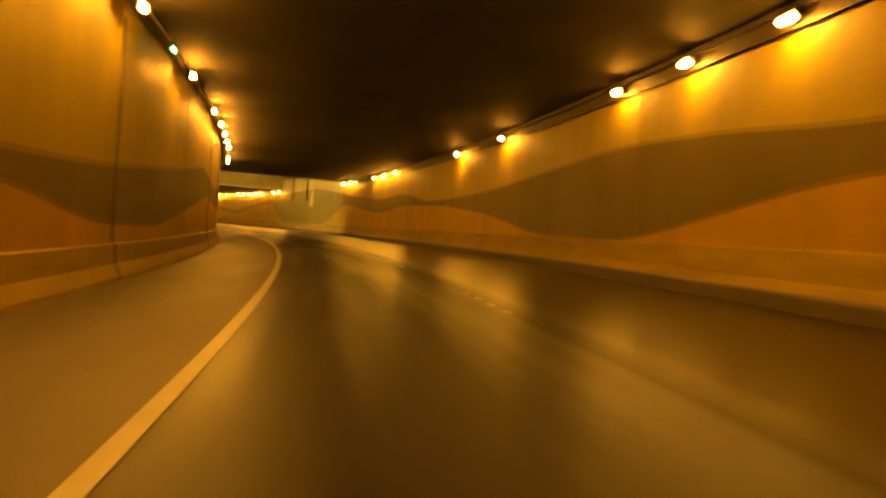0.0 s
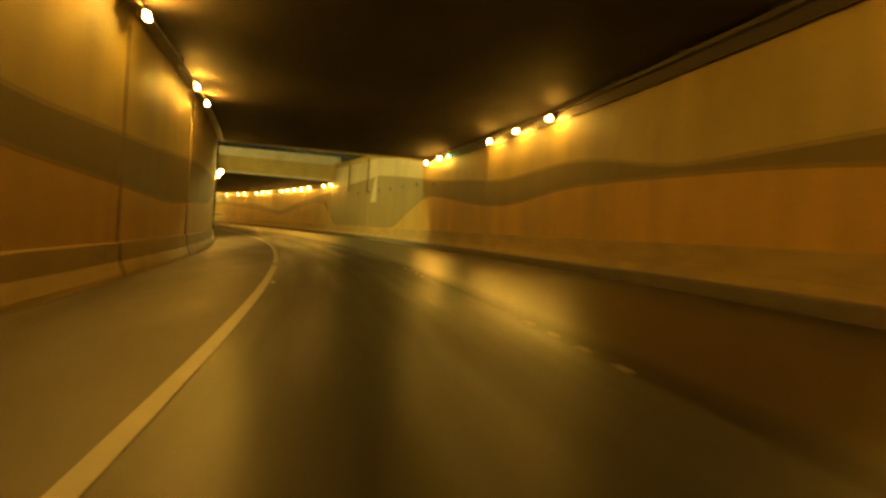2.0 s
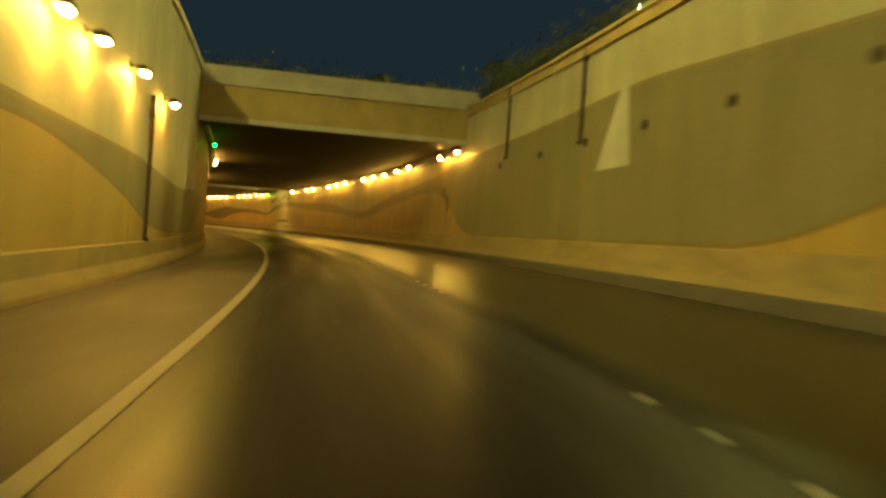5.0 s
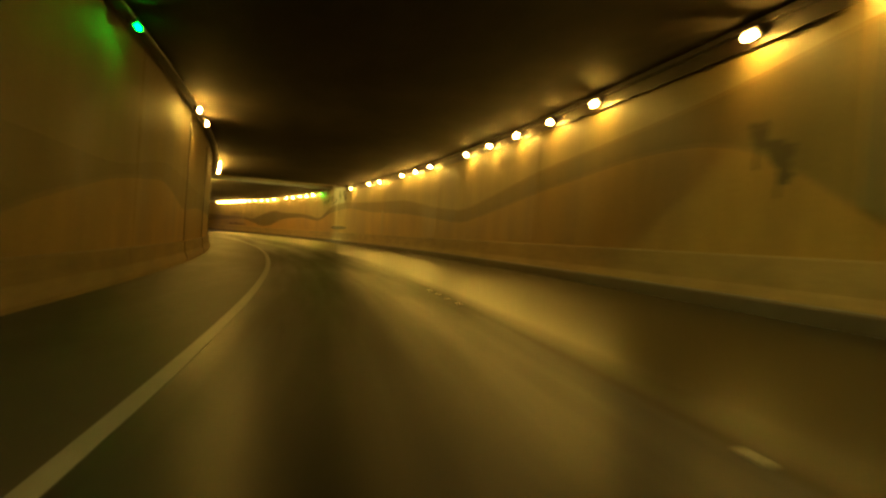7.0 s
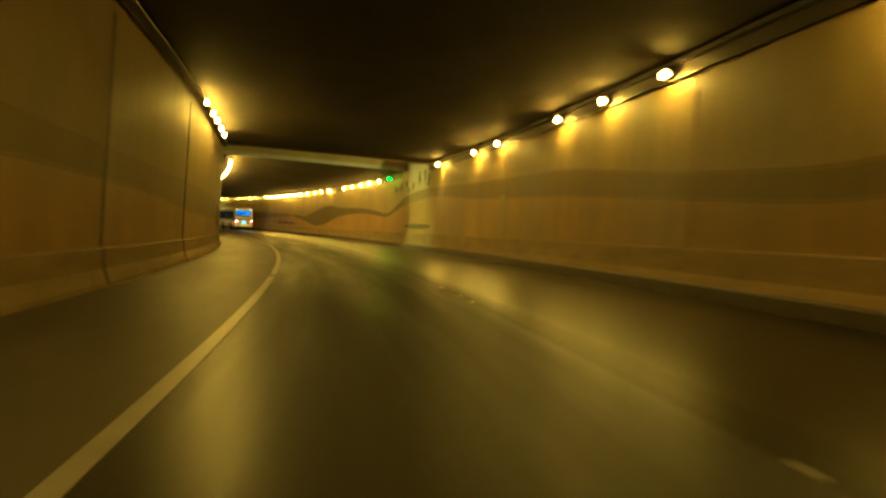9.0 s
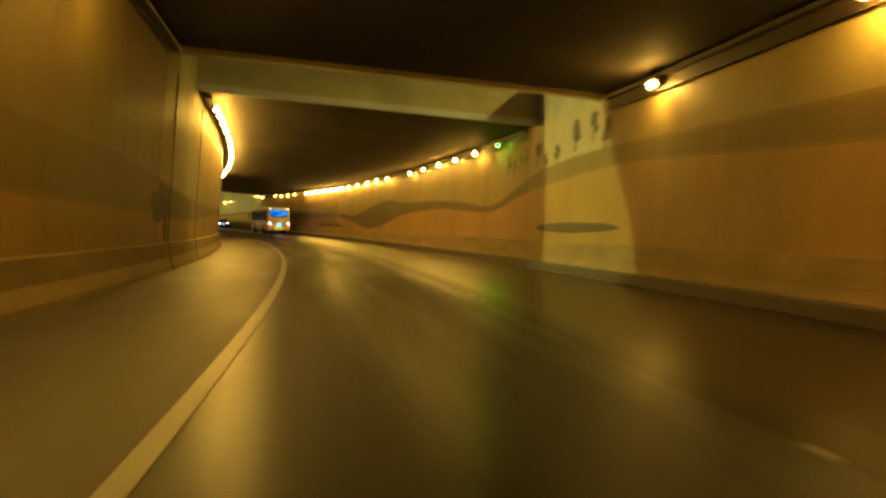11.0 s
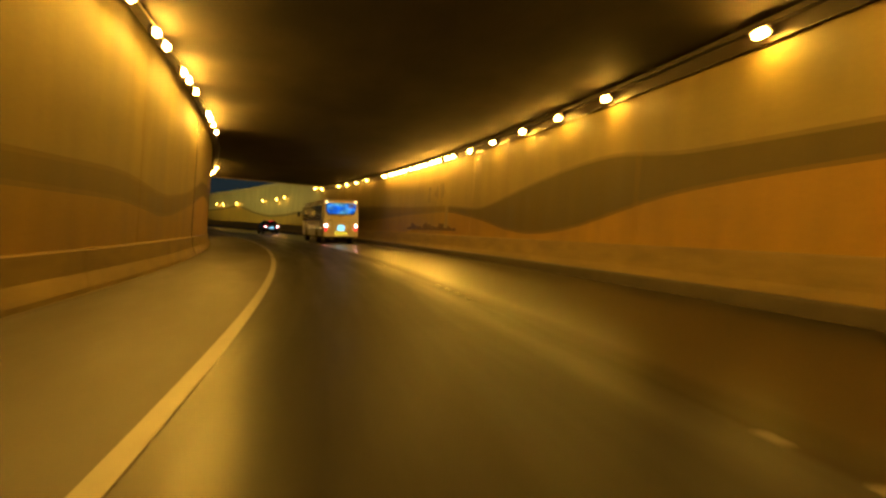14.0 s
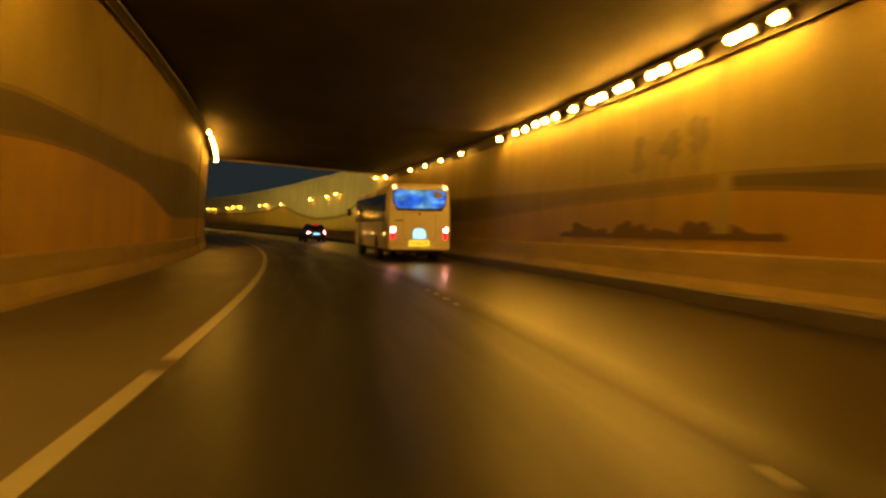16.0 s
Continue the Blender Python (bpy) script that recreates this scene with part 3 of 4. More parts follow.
# ---- flood lamps ----
def lamp_first(lens, name, label, category, size=1.0, tilt=-48, hood=True):
    """A flood lamp that looks across the road, tilted down or up by so many degrees; its back is on the positive x side."""
    thing = tagged(new(name), label, category)
    tip = Matrix.Translation((0.0, 0, 5.39)) @ Matrix.Rotation(radians(tilt), 4, "Y")
    bm = block(bmesh.new(), -0.005, 0.12, -0.15, 0.15, -0.125, 0.12, 0.025, m=tip)
    # unseen plate, added to keep light off the far wall and soffit
    if hood:
        block(bm, -0.145, 0.0, -0.14, 0.14, 0.105, 0.117, m=tip)
    for k in range(4):
        block(bm, 0.11, 0.135, -0.075 + 0.05 * k - 0.008, -0.075 + 0.05 * k + 0.008, -0.04, 0.075, m=tip)
    part("housing", bm, HOUSING, thing)
    bm = bmesh.new()
    ball(bm, (-0.035, 0, 0.0), 0.085, 0.108 * size, 0.097 * size, 14, 8)
    for f in bm.faces:
        f.smooth = True
    bmesh.ops.transform(bm, matrix=tip, verts=bm.verts)
    part("lens", bm, lens, thing, "glowing glass lens")
    for y in (-0.07, 0.07):
        part("bracket", rod(bmesh.new(), (0.10, y, 5.56), (0.10, y, 5.42), 0.012, n=6), STEEL, thing)
    return thing


LAMPS_R = (-6.0, -2.4, 1.2, 4.7, 8.3, 11.9, 15.4, 19.0, 29.9, 37.2, 52.7, 56.3, 59.9, 68.9, 71.9, 104.4, 107.6, 114.8, 118.3, 121.8, 125.3, 128.9, 136.0, 139.6, 143.2, 150.3, 154.0, 161.2, 178.4, 182.0, 185.5, 189.1, 192.7, 199.6, 203.2, 206.7, 210.4, 213.9, 216.7, 217.6, 218.05, 219.45, 219.9, 220.7, 221.3, 222.55, 223.05, 224.1, 224.75, 226.1, 227.55, 228.5, 229.4, 230.5, 231.6, 233.55)
LAMPS_L = (-14.0, -11.5, -9.0, -6.5, -4.0, -1.5, 1.0, 3.5, 6.0, 8.5, 11.0, 13.5, 16.1, 23.4, 30.6, 34.6, 38.4, 42.1, 45.6, 54.0, 57.6, 123.8, 127.4, 147.4, 149.9, 152.0, 154.6, 157.0, 172.9, 174.5, 176.3, 177.5, 179.5, 182.3, 184.0, 185.6, 187.8, 188.9, 190.0, 192.9, 195.4, 198.1, 199.4, 202.6, 203.8, 205.8, 210.8, 212.2, 214.1, 216.9)
ROW_L = (241.0, 243.4, 245.2, 246.8, 248.3, 249.8, 251.3, 252.8, 254.6, 256.8)
flood = lamp_first(LENS, "flood_lamp", "glowing sodium flood lamp under the cable tray", "lamp")
tagged(flood, group="flood lamps along the walls")
flood.matrix_basis = spot_pose(LAMPS_R[0], 7.49, 0)
small_flood = lamp_first(SMALL_LENS, "flood_lamp", "glowing sodium flood lamp in a close row under the cable tray", "lamp", tilt=-34, hood=False)
tagged(small_flood, group="flood lamps along the walls")
small_flood.matrix_basis = spot_pose(216.7, 7.49, 0)
strong_flood = lamp_first(STRONG_LENS, "flood_lamp", "bright glowing sodium flood lamp under the cable tray", "lamp", tilt=-10, hood=False)
tagged(strong_flood, group="flood lamps along the walls")
strong_flood.matrix_basis = spot_pose(LAMPS_L[0], -4.05, 0, 180)
soft_flood = lamp_first(SOFT_LENS, "flood_lamp", "glowing sodium flood lamp under the cable tray", "lamp", hood=False)
tagged(soft_flood, group="flood lamps along the walls")
soft_flood.matrix_basis = spot_pose(178.4, 7.49, 0)
open_flood = lamp_first(LENS, "flood_lamp", "glowing sodium flood lamp under the cable tray", "lamp", hood=False)
tagged(open_flood, group="flood lamps along the walls")
open_flood.matrix_basis = spot_pose(139.6, 7.49, 0)
for s in LAMPS_R[1:]:
    if s not in (216.7, 178.4, 139.6):
        copy_thing(small_flood if 216 < s < 232 else soft_flood if s > 178 else open_flood if s > 137 else flood, spot_pose(s, 7.49, 0))
for s in LAMPS_L[1:]:
    copy_thing(strong_flood, spot_pose(s, -4.05, 0, 180))
for s in ROW_L:
    copy_thing(small_flood, spot_pose(s, -4.05, 0, 180))
far_flood = lamp_first(FAR_LENS, "flood_lamp", "small glowing sodium flood lamp near the end of the deck", "lamp")
tagged(far_flood, group="flood lamps along the walls")
far_flood.matrix_basis = spot_pose(239.4, 7.49, 0)
for s in (243.1, 246.6, 250.1, 257.2):
    copy_thing(far_flood, spot_pose(s, 7.49, 0))
signal = lamp_first(GREEN, "signal_lamp", "green glowing signal lamp under the cable tray", "signal lamp", 0.6)
tagged(signal, group="green signal lamps")
signal.matrix_basis = spot_pose(174.8, 7.48, 0)
copy_thing(signal, spot_pose(112.2, -4.05, 0, 180))
dim_signal = lamp_first(DIM_GREEN, "signal_lamp", "small dim green signal lamp under the cable tray", "signal lamp", 0.6)
tagged(dim_signal, group="green signal lamps")
dim_signal.matrix_basis = spot_pose(67.04, 7.54, 0)
copy_thing(dim_signal, spot_pose(19.8, -4.05, 0, 180))


# wall lamps in the open cuts, on arms from the wall
def wall_lamp(lens=LENS):
    thing = tagged(new("wall_lamp"), "glowing sodium flood lamp on an arm from the wall", "lamp", group="wall lamps in the open cut")
    part("arm", rod(rod(bmesh.new(), (0, 0, 0.05), (0.34, 0, 0.12), 0.025), (0.34, 0, 0.12), (0.34, 0, 0.0), 0.025), STEEL, thing)
    part("base_plate", block(bmesh.new(), 0.0, 0.025, -0.09, 0.09, -0.06, 0.16, 0.006), STEEL, thing)
    part("housing", block(bmesh.new(), 0.20, 0.48, -0.17, 0.17, -0.06, 0.06, 0.03), HOUSING, thing)
    bm = ball(bmesh.new(), (0.34, 0, -0.08), 0.13, 0.15, 0.09, 14, 8)
    part("lens", bm, lens, thing, "glowing glass lens")
    return thing


wl = wall_lamp()
wl.matrix_basis = spot_pose(82.4, WALL_L, 4.55)
for s, z in ((84.7, 4.6), (88.6, 4.75), (93.5, 4.75)):
    copy_thing(wl, spot_pose(s, WALL_L, z))
wl2 = wall_lamp(DIM_LENS)
wl2.matrix_basis = spot_pose(260.3, WALL_R, 5.62, 180)
for s, z in ((275.3, 4.95), (279.2, 4.8), (287.0, 4.7), (301.8, 4.37), (309.8, 4.3), (313.3, 4.25), (324.7, 4.14), (328.7, 4.06), (332.1, 4.06), (340.2, 3.95), (343.7, 3.84)):
    copy_thing(wl2, spot_pose(s, WALL_R, z, 180))

# ---- pipes, boxes and drain holes on the walls ----
for s, side, z0, z1 in ((77.4, -1, 0.56, 5.9), (91.5, -1, 0.56, 4.6), (90.4, 1, 4.3, 7.2), (97.7, 1, 4.5, 7.5)):
    x = WALL_L + 0.07 if side < 0 else WALL_R - 0.07
    thing = tagged(new("down_pipe"), "dark upright drain pipe clipped to the wall", "pipe", group="drain pipes")
    thing.matrix_basis = spot_pose(s, x, z0)
    part("tube", rod(bmesh.new(), (0, 0, 0), (0, 0, z1 - z0), 0.055), PIPE, thing)
    part("hopper", block(bmesh.new(), -0.065, 0.065, -0.1, 0.1, (z1 - z0) * 0.84, (z1 - z0) * 0.84 + 0.28, 0.02), PIPE, thing)
    for k in range(1, 4):
        part("clip", block(bmesh.new(), -0.07, 0.07, -0.075, 0.075, (z1 - z0) * k / 4, (z1 - z0) * k / 4 + 0.05, 0.005), STEEL, thing)
    part("shoe", rod(bmesh.new(), (0, 0, 0.05), (-0.09 * side, 0, 0.0), 0.06), PIPE, thing)
box = tagged(new("junction_box"), "small dark junction box on the wall", "junction box")
box.matrix_basis = spot_pose(80.7, WALL_L, 4.55)
part("case", block(bmesh.new(), 0, 0.14, -0.12, 0.12, 0, 0.36, 0.015), HOUSING, box)
part("lid", block(bmesh.new(), 0.14, 0.155, -0.105, 0.105, 0.015, 0.345, 0.005), PIPE, box)
for s, z in ((71.1, 4.1), (75.1, 4.28), (79.0, 4.3), (82.7, 4.27), (86.4, 4.31), (90.1, 4.3), (94.0, 4.3), (98.6, 4.3)):
    d = tagged(new("drain_outlet"), "round dark drain outlet stained into the wall", "drain", group="drain outlets")
    d.matrix_basis = spot_pose(s, WALL_R, z)
    bm = bmesh.new()
    rod(bm, (0.02, 0, 0), (-0.06, 0, 0), 0.13, n=14)
    part("collar", bm, PIPE, d)
    part("mouth", rod(bmesh.new(), (-0.055, 0, 0), (-0.065, 0, 0), 0.09, n=14), HOUSING, d)


# ---- painted palms, pool and bushes of the mural, thin coats on the wall ----
def blot(bm, s, z, rs, rz, seed, wobble=0.25, n=22, lift=0.006, face=WALL_R):
    """A coat of paint with an uneven outline."""
    rnd = random.Random(seed)
    ph = [rnd.uniform(0, math.tau) for _ in range(3)]
    front, back = [], []
    for k in range(n):
        q = k * math.tau / n
        r = 1 + wobble * (0.5 * math.sin(3 * q + ph[0]) + 0.35 * math.sin(5 * q + ph[1]) + 0.3 * math.sin(8 * q + ph[2]))
        for row, d in ((front, lift), (back, -0.002)):
            row.append(bm.verts.new(along(s + rs * r * math.cos(q), face - d * (1 if face > 0 else -1), z + rz * r * math.sin(q))))
    bm.faces.new(front)
    for k in range(n):
        bm.faces.new((front[k], front[(k + 1) % n], back[(k + 1) % n], back[k]))


BUSH_PAINT = material("brown_mural_paint", (0.16, 0.09, 0.022), 0.65, spots=0.2, scale=2.0, bump=0.2)


def mural_palm(s, z, r, foot, seed):
    bm = bmesh.new()
    rnd = random.Random(seed)
    foot = max(foot, z - 2.0 * r)
    for k in range(8):
        blot(bm, s + rnd.uniform(-0.6, 0.6) * r, z + rnd.uniform(-0.8, 0.7) * r, r * rnd.uniform(0.35, 0.65), r * rnd.uniform(0.3, 0.55), seed * 9 + k, 0.4, lift=0.005 + 0.001 * k)
    vs = [bm.verts.new(along(s + a, WALL_R - 0.004, b)) for a, b in ((-0.05, z), (0.05, z), (0.09, foot), (-0.02, foot))]
    bm.faces.new(vs)
    return bm


mural = tagged(new("mural"), "painted oasis with palms, bushes and a pool on the wall", "mural", kind="structure")
for i, (s, z, r, foot) in enumerate(((164.6, 4.80, 0.33, 4.1), (165.5, 5.12, 0.32, 4.2), (166.9, 5.02, 0.34, 4.2), (168.6, 4.55, 0.25, 4.0), (169.7, 4.35, 0.22, 3.9), (170.6, 4.75, 0.30, 3.9), (171.9, 4.75, 0.28, 3.85), (172.6, 4.62, 0.25, 3.75), (173.3, 4.50, 0.25, 3.6), (174.0, 4.62, 0.26, 3.4), (106.9, 3.05, 0.38, 2.4), (107.6, 3.55, 0.30, 2.6), (219.6, 3.85, 0.42, 3.0), (220.8, 3.75, 0.40, 3.0), (222.2, 3.7, 0.4, 3.0))):
    part("palm_shape", mural_palm(s, z, r, foot, i + 1), MURAL if s < 200 else FAINT_MURAL, mural)
bm = bmesh.new()
blot(bm, 166.8, 1.86, 3.5, 0.17, 77, 0.06, 40)
part("pool_shape", bm, MURAL, mural)
for i in range(13):
    bm = bmesh.new()
    blot(bm, 217.0 + 0.82 * i + 0.2 * math.sin(i * 2.1), 1.63, 0.55 + 0.1 * (i % 2), 0.14 + 0.09 * (i * 5 % 4), 100 + i, 0.22, 30, 0.005 + 0.0006 * (i % 4))
    for v in bm.verts:
        v.co.z = max(v.co.z, 1.62)
    part("bush_shape", bm, BUSH_PAINT, mural)
bm = bmesh.new()
blot(bm, 164.9, 1.55, 1.2, 0.42, 55, 0.25, 30, 0.006, WALL_L)
blot(bm, 165.9, 1.05, 0.25, 0.45, 56, 0.25, 22, 0.007, WALL_L)
part("bush_shape", bm, MURAL, mural)
for s, z0, z1, w0, w1, lean, mat in ((218.5, 1.75, 2.95, 0.32, 0.22, 0.0, CREAM), (88.2, 3.4, 5.9, 1.05, 0.04, -0.6, PALE), (150.0, 1.4, 3.2, 0.3, 0.3, 0.0, CREAM)):
    bm = bmesh.new()
    f = [bm.verts.new(along(s + a, WALL_R - 0.009, b)) for a, b in ((-w0, z0), (w0, z0), (lean + w1, z1), (lean - w1, z1))]
    k = [bm.verts.new(along(s + a, WALL_R + 0.002, b)) for a, b in ((-w0, z0), (w0, z0), (lean + w1, z1), (lean - w1, z1))]
    bm.faces.new(f)
    for j in range(4):
        bm.faces.new((f[j], f[(j + 1) % 4], k[(j + 1) % 4], k[j]))
    part("tower_shape", bm, mat, mural)

# ---- road studs along the lane line ----
STUD_WHITE = material("white_stud_ceramic", (0.62, 0.61, 0.57), 0.35, spots=0.08, scale=20, bump=0)
STUD = material("stud_reflector", (0.75, 0.72, 0.62), 0.12, spots=0.05, scale=20, bump=0)
stud_body, stud_eye = None, None
for k in range(30):
    for j in range(4):
        s = -38.16 + 12.19 * k + 1.02 * j
        st = tagged(new("road_stud"), "small pale reflective road stud on the asphalt", "road stud", group="road studs")
        st.matrix_basis = spot_pose(s, 2.55, ground_z(2.55) + 0.003, lean=-3.26)
        if stud_body is None:
            bm = block(bmesh.new(), -0.05, 0.05, -0.05, 0.05, 0.0, 0.02, 0.008)
            stud_body = part("body", bm, STUD_WHITE, st).data
            stud_eye = part("reflector", block(bmesh.new(), -0.038, 0.038, -0.055, -0.045, 0.006, 0.016), STUD, st).data
        else:
            shared("body", stud_body, st)
            shared("reflector", stud_eye, st)


for s in (30.3, 44.95):
    st = tagged(new("road_stud"), "single pale reflective stud beside the edge line", "road stud", group="studs beside the edge line")
    st.matrix_basis = spot_pose(s, -1.03, ground_z(-1.03) + 0.006, lean=-3.26)
    shared("body", stud_body, st)
    shared("reflector", stud_eye, st)
bm = bmesh.new()
ball(bm, (0, 0, 0.016), 0.04, 0.024, 0.014, 9, 6)
rnd = random.Random(5)
for v in bm.verts:
    v.co += Vector((rnd.uniform(-0.008, 0.008), rnd.uniform(-0.008, 0.008), rnd.uniform(0, 0.006)))
scrap = part("litter", bm, STUD_WHITE)
tagged(scrap, "small crumpled pale scrap lying on the shoulder", "litter")
scrap.matrix_basis = spot_pose(176.5, -2.33, ground_z(-2.33) + 0.003, 25, -3.26)

# ---- street lamps, palms and shrubs above the cuts ----
def street_lamp(h=8.0, glass=STREET_LENS, skirt=0.0, aim=0, height="tall"):
    """A street lamp whose head looks down, or is turned up towards the road by so many degrees."""
    thing = tagged(new("street_lamp"), height + " grey street lamp glowing above the cut", "street lamp", group="street lamps")
    part("pole", rod(bmesh.new(), (0, 0, 0), (0, 0, h), 0.11, 0.06, 12), STEEL, thing)
    part("base", block(bmesh.new(), -0.2, 0.2, -0.2, 0.2, 0, 0.12, 0.02), PALE, thing)
    part("arm", rod(bmesh.new(), (0, 0, h - 0.1), (-1.8, 0, h + 0.25), 0.045, 0.035), STEEL, thing)
    turn = Matrix.Translation((-1.75, 0, h + 0.26)) @ Matrix.Rotation(radians(aim), 4, "Y") @ Matrix.Translation((1.75, 0, -h - 0.26))
    part("head", block(bmesh.new(), -2.5, -1.7, -0.16, 0.16, h + 0.19, h + 0.33, 0.05, m=turn), HOUSING, thing)
    # unseen side plates, added to stop light spilling under the deck
    if skirt:
        bm = block(bmesh.new(), -2.5, -1.7, -0.16, -0.14, h + 0.19 - skirt, h + 0.2, m=turn)
        block(bm, -2.5, -1.7, 0.14, 0.16, h + 0.19 - skirt, h + 0.2, m=turn)
        block(bm, -2.5, -2.48, -0.14, 0.14, h + 0.19 - skirt, h + 0.2, m=turn)
        part("skirt", bm, HOUSING, thing, "dark skirt added round the lens to block its sideways light")
    part("lens", block(bmesh.new(), -2.42, -1.85, -0.12, 0.12, h + 0.165, h + 0.2, 0.01, m=turn), glass, thing, "glowing flat glass lens")
    return thing


sl = street_lamp(aim=60)
sl.matrix_basis = spot_pose(83.0, -13.0, 7.2, 180)
copy_thing(sl, spot_pose(172.8, -13.0, 7.2, 180))
mid_lamp = street_lamp(8.0, MID_STREET_LENS, 0.09)
mid_lamp.matrix_basis = spot_pose(160.0, 18.0, 7.2)
short_lamp = street_lamp(3.8, SIDE_STREET_LENS, 0.12, 75, height="short")
short_lamp.matrix_basis = spot_pose(84.0, 12.6, 7.2)
low_lamp = street_lamp(7.1, LOW_STREET_LENS, aim=35)
low_lamp.matrix_basis = spot_pose(109.1, 19.4, 7.2, 60)
ramp = street_lamp(8.0, RAMP_STREET_LENS)
ramp.matrix_basis = spot_pose(268.0, -19.9, 7.2, 180)
for s in (280.0, 292.0, 305.0):
    copy_thing(ramp, spot_pose(s, -19.9, 7.2, 180))


def palm(height, seed):
    rnd = random.Random(seed)
    thing = tagged(new("palm_tree"), "small palm with a ragged drooping crown above the cut", "palm tree", group="palms above the cut")
    bm = bmesh.new()
    for k in range(12):
        a, b = height * k / 12, height * (k + 1) / 12
        rod(bm, (0.03 * math.sin(k), 0, a), (0.03 * math.sin(k + 1), 0, b), 0.20 - 0.006 * k, 0.17 - 0.006 * k, 9)
    part("trunk", bm, BARK, thing)
    bm = bmesh.new()
    for k in range(30):
        q, rise, reach = rnd.uniform(0, math.tau), rnd.uniform(0.2, 1.3), rnd.uniform(1.5, 2.4)
        spine = []
        for j in range(7):
            u = j / 6
            spine.append(Vector((math.cos(q) * reach * u, math.sin(q) * reach * u, height + rise * u - 1.9 * u * u * rnd.uniform(0.85, 1.1))))
        side = Vector((-math.sin(q), math.cos(q), 0))
        for j in range(6):
            for sg in (-1, 1):
                for h in (0.2, 0.7):
                    c = spine[j].lerp(spine[j + 1], h)
                    ln = 0.42 * (1 - 0.6 * abs(j / 6 - 0.4))
                    tip = c + side * sg * ln + Vector((0, 0, -0.12)) + (spine[j + 1] - spine[j]) * 0.5
                    w = (spine[j + 1] - spine[j]) * 0.22
                    bm.faces.new([bm.verts.new(v) for v in (c - w, c + w, tip)])
            bm.faces.new([bm.verts.new(v) for v in (spine[j] + side * 0.02, spine[j] - side * 0.02, spine[j + 1] - side * 0.02, spine[j + 1] + side * 0.02)])
    part("crown", bm, LEAF, thing)
    return thing


for i, (s, x, size) in enumerate(((103.0, 8.95, 0.56), (107.0, 4.0, 0.42), (107.1, 6.6, 0.40))):
    palm(4.2, 40 + i).matrix_basis = spot_pose(s, x, 7.2 if x > 8.3 else 7.36, 50 * i) @ Matrix.Scale(size, 4)


def shrub(seed):
    rnd = random.Random(seed)
    thing = tagged(new("shrub"), "low dusty green shrub behind the parapet", "shrub", group="shrubs along the parapet")
    bm = bmesh.new()
    for k in range(7):
        rod(bm, (0, 0, 0), (rnd.uniform(-0.5, 0.5), rnd.uniform(-0.4, 0.4), rnd.uniform(0.5, 0.9)), 0.02, 0.008, 5)
    part("stems", bm, BARK, thing)
    bm = bmesh.new()
    for k in range(420):
        c = Vector((rnd.gauss(0, 0.42), rnd.gauss(0, 0.33), 0.75 + rnd.gauss(0, 0.26)))
        d, e = Vector((rnd.gauss(0, 1), rnd.gauss(0, 1), rnd.gauss(0, 1))).normalized() * 0.09, Vector((rnd.gauss(0, 1), rnd.gauss(0, 1), rnd.gauss(0, 1))).normalized() * 0.05
        bm.faces.new([bm.verts.new(v) for v in (c - d, c + e, c + d, c - e)])
    part("leaves", bm, LEAF, thing)
    return thing


shrubs = [shrub(70 + i) for i in range(3)]
for i in range(26):
    m = spot_pose(106.5 + 0.3 * math.sin(i * 3.1), -4.3 + 0.48 * i, 7.37, 40 * i) @ Matrix.Scale(1.05 + 0.12 * math.sin(i * 2.3), 4)
    if i < 3:
        shrubs[i].matrix_basis = m
    else:
        copy_thing(shrubs[i % 3], m)
for i in range(9, 30):
    s = 78.0 + 0.86 * i
    copy_thing(shrubs[i % 3], spot_pose(s, 9.0 + 0.15 * math.sin(i * 1.7), 7.2, 70 * i) @ Matrix.Scale(0.62 + 0.024 * i + 0.08 * math.sin(i * 2.9), 4))

# ---- vehicles ahead ----
BUS_WHITE = material("white_coach_paint", (0.84, 0.82, 0.77), 0.3, spots=0.03, scale=0.6, bump=0.0, fine=300)
GLASS = material("dark_tinted_glass", (0.012, 0.012, 0.014), 0.08, spots=0.1, scale=1.5, bump=0)
RUBBER = material("tyre_rubber", (0.02, 0.02, 0.02), 0.8, spots=0.2, scale=8, bump=0.3)
RIM = material("wheel_steel", (0.35, 0.34, 0.32), 0.35, metal=0.8, spots=0.2, scale=9, bump=0.05)
TRIM = material("black_trim", (0.02, 0.02, 0.021), 0.5, spots=0.15, scale=7, bump=0.05)
CAR_PAINT = material("dark_car_paint", (0.045, 0.045, 0.05), 0.25, spots=0.08, scale=2, bump=0.0)
BLUE_LIT = glow("blue_lit_window", (0.0, 0.20, 1.0), 0.5, 0.7)
_nt = BLUE_LIT.node_tree
_n, _r, _mp, _tc = _nt.nodes.new("ShaderNodeTexNoise"), _nt.nodes.new("ShaderNodeValToRGB"), _nt.nodes.new("ShaderNodeMapping"), _nt.nodes.new("ShaderNodeTexCoord")
_mp.inputs["Scale"].default_value = (0.9, 1.0, 3.2)
_mp.inputs["Rotation"].default_value = (0, 0.3, 0)
_n.inputs["Scale"].default_value = 1.0
_n.inputs["Detail"].default_value = 1.0
_r.color_ramp.elements[0].position, _r.color_ramp.elements[0].color = 0.46, (0.0, 0.16, 1.0, 1)
_r.color_ramp.elements[1].position, _r.color_ramp.elements[1].color = 0.74, (0.20, 0.70, 1.0, 1)
_nt.links.new(_tc.outputs["Object"], _mp.inputs["Vector"])
_nt.links.new(_mp.outputs[0], _n.inputs["Vector"])
_nt.links.new(_n.outputs["Fac"], _r.inputs["Fac"])
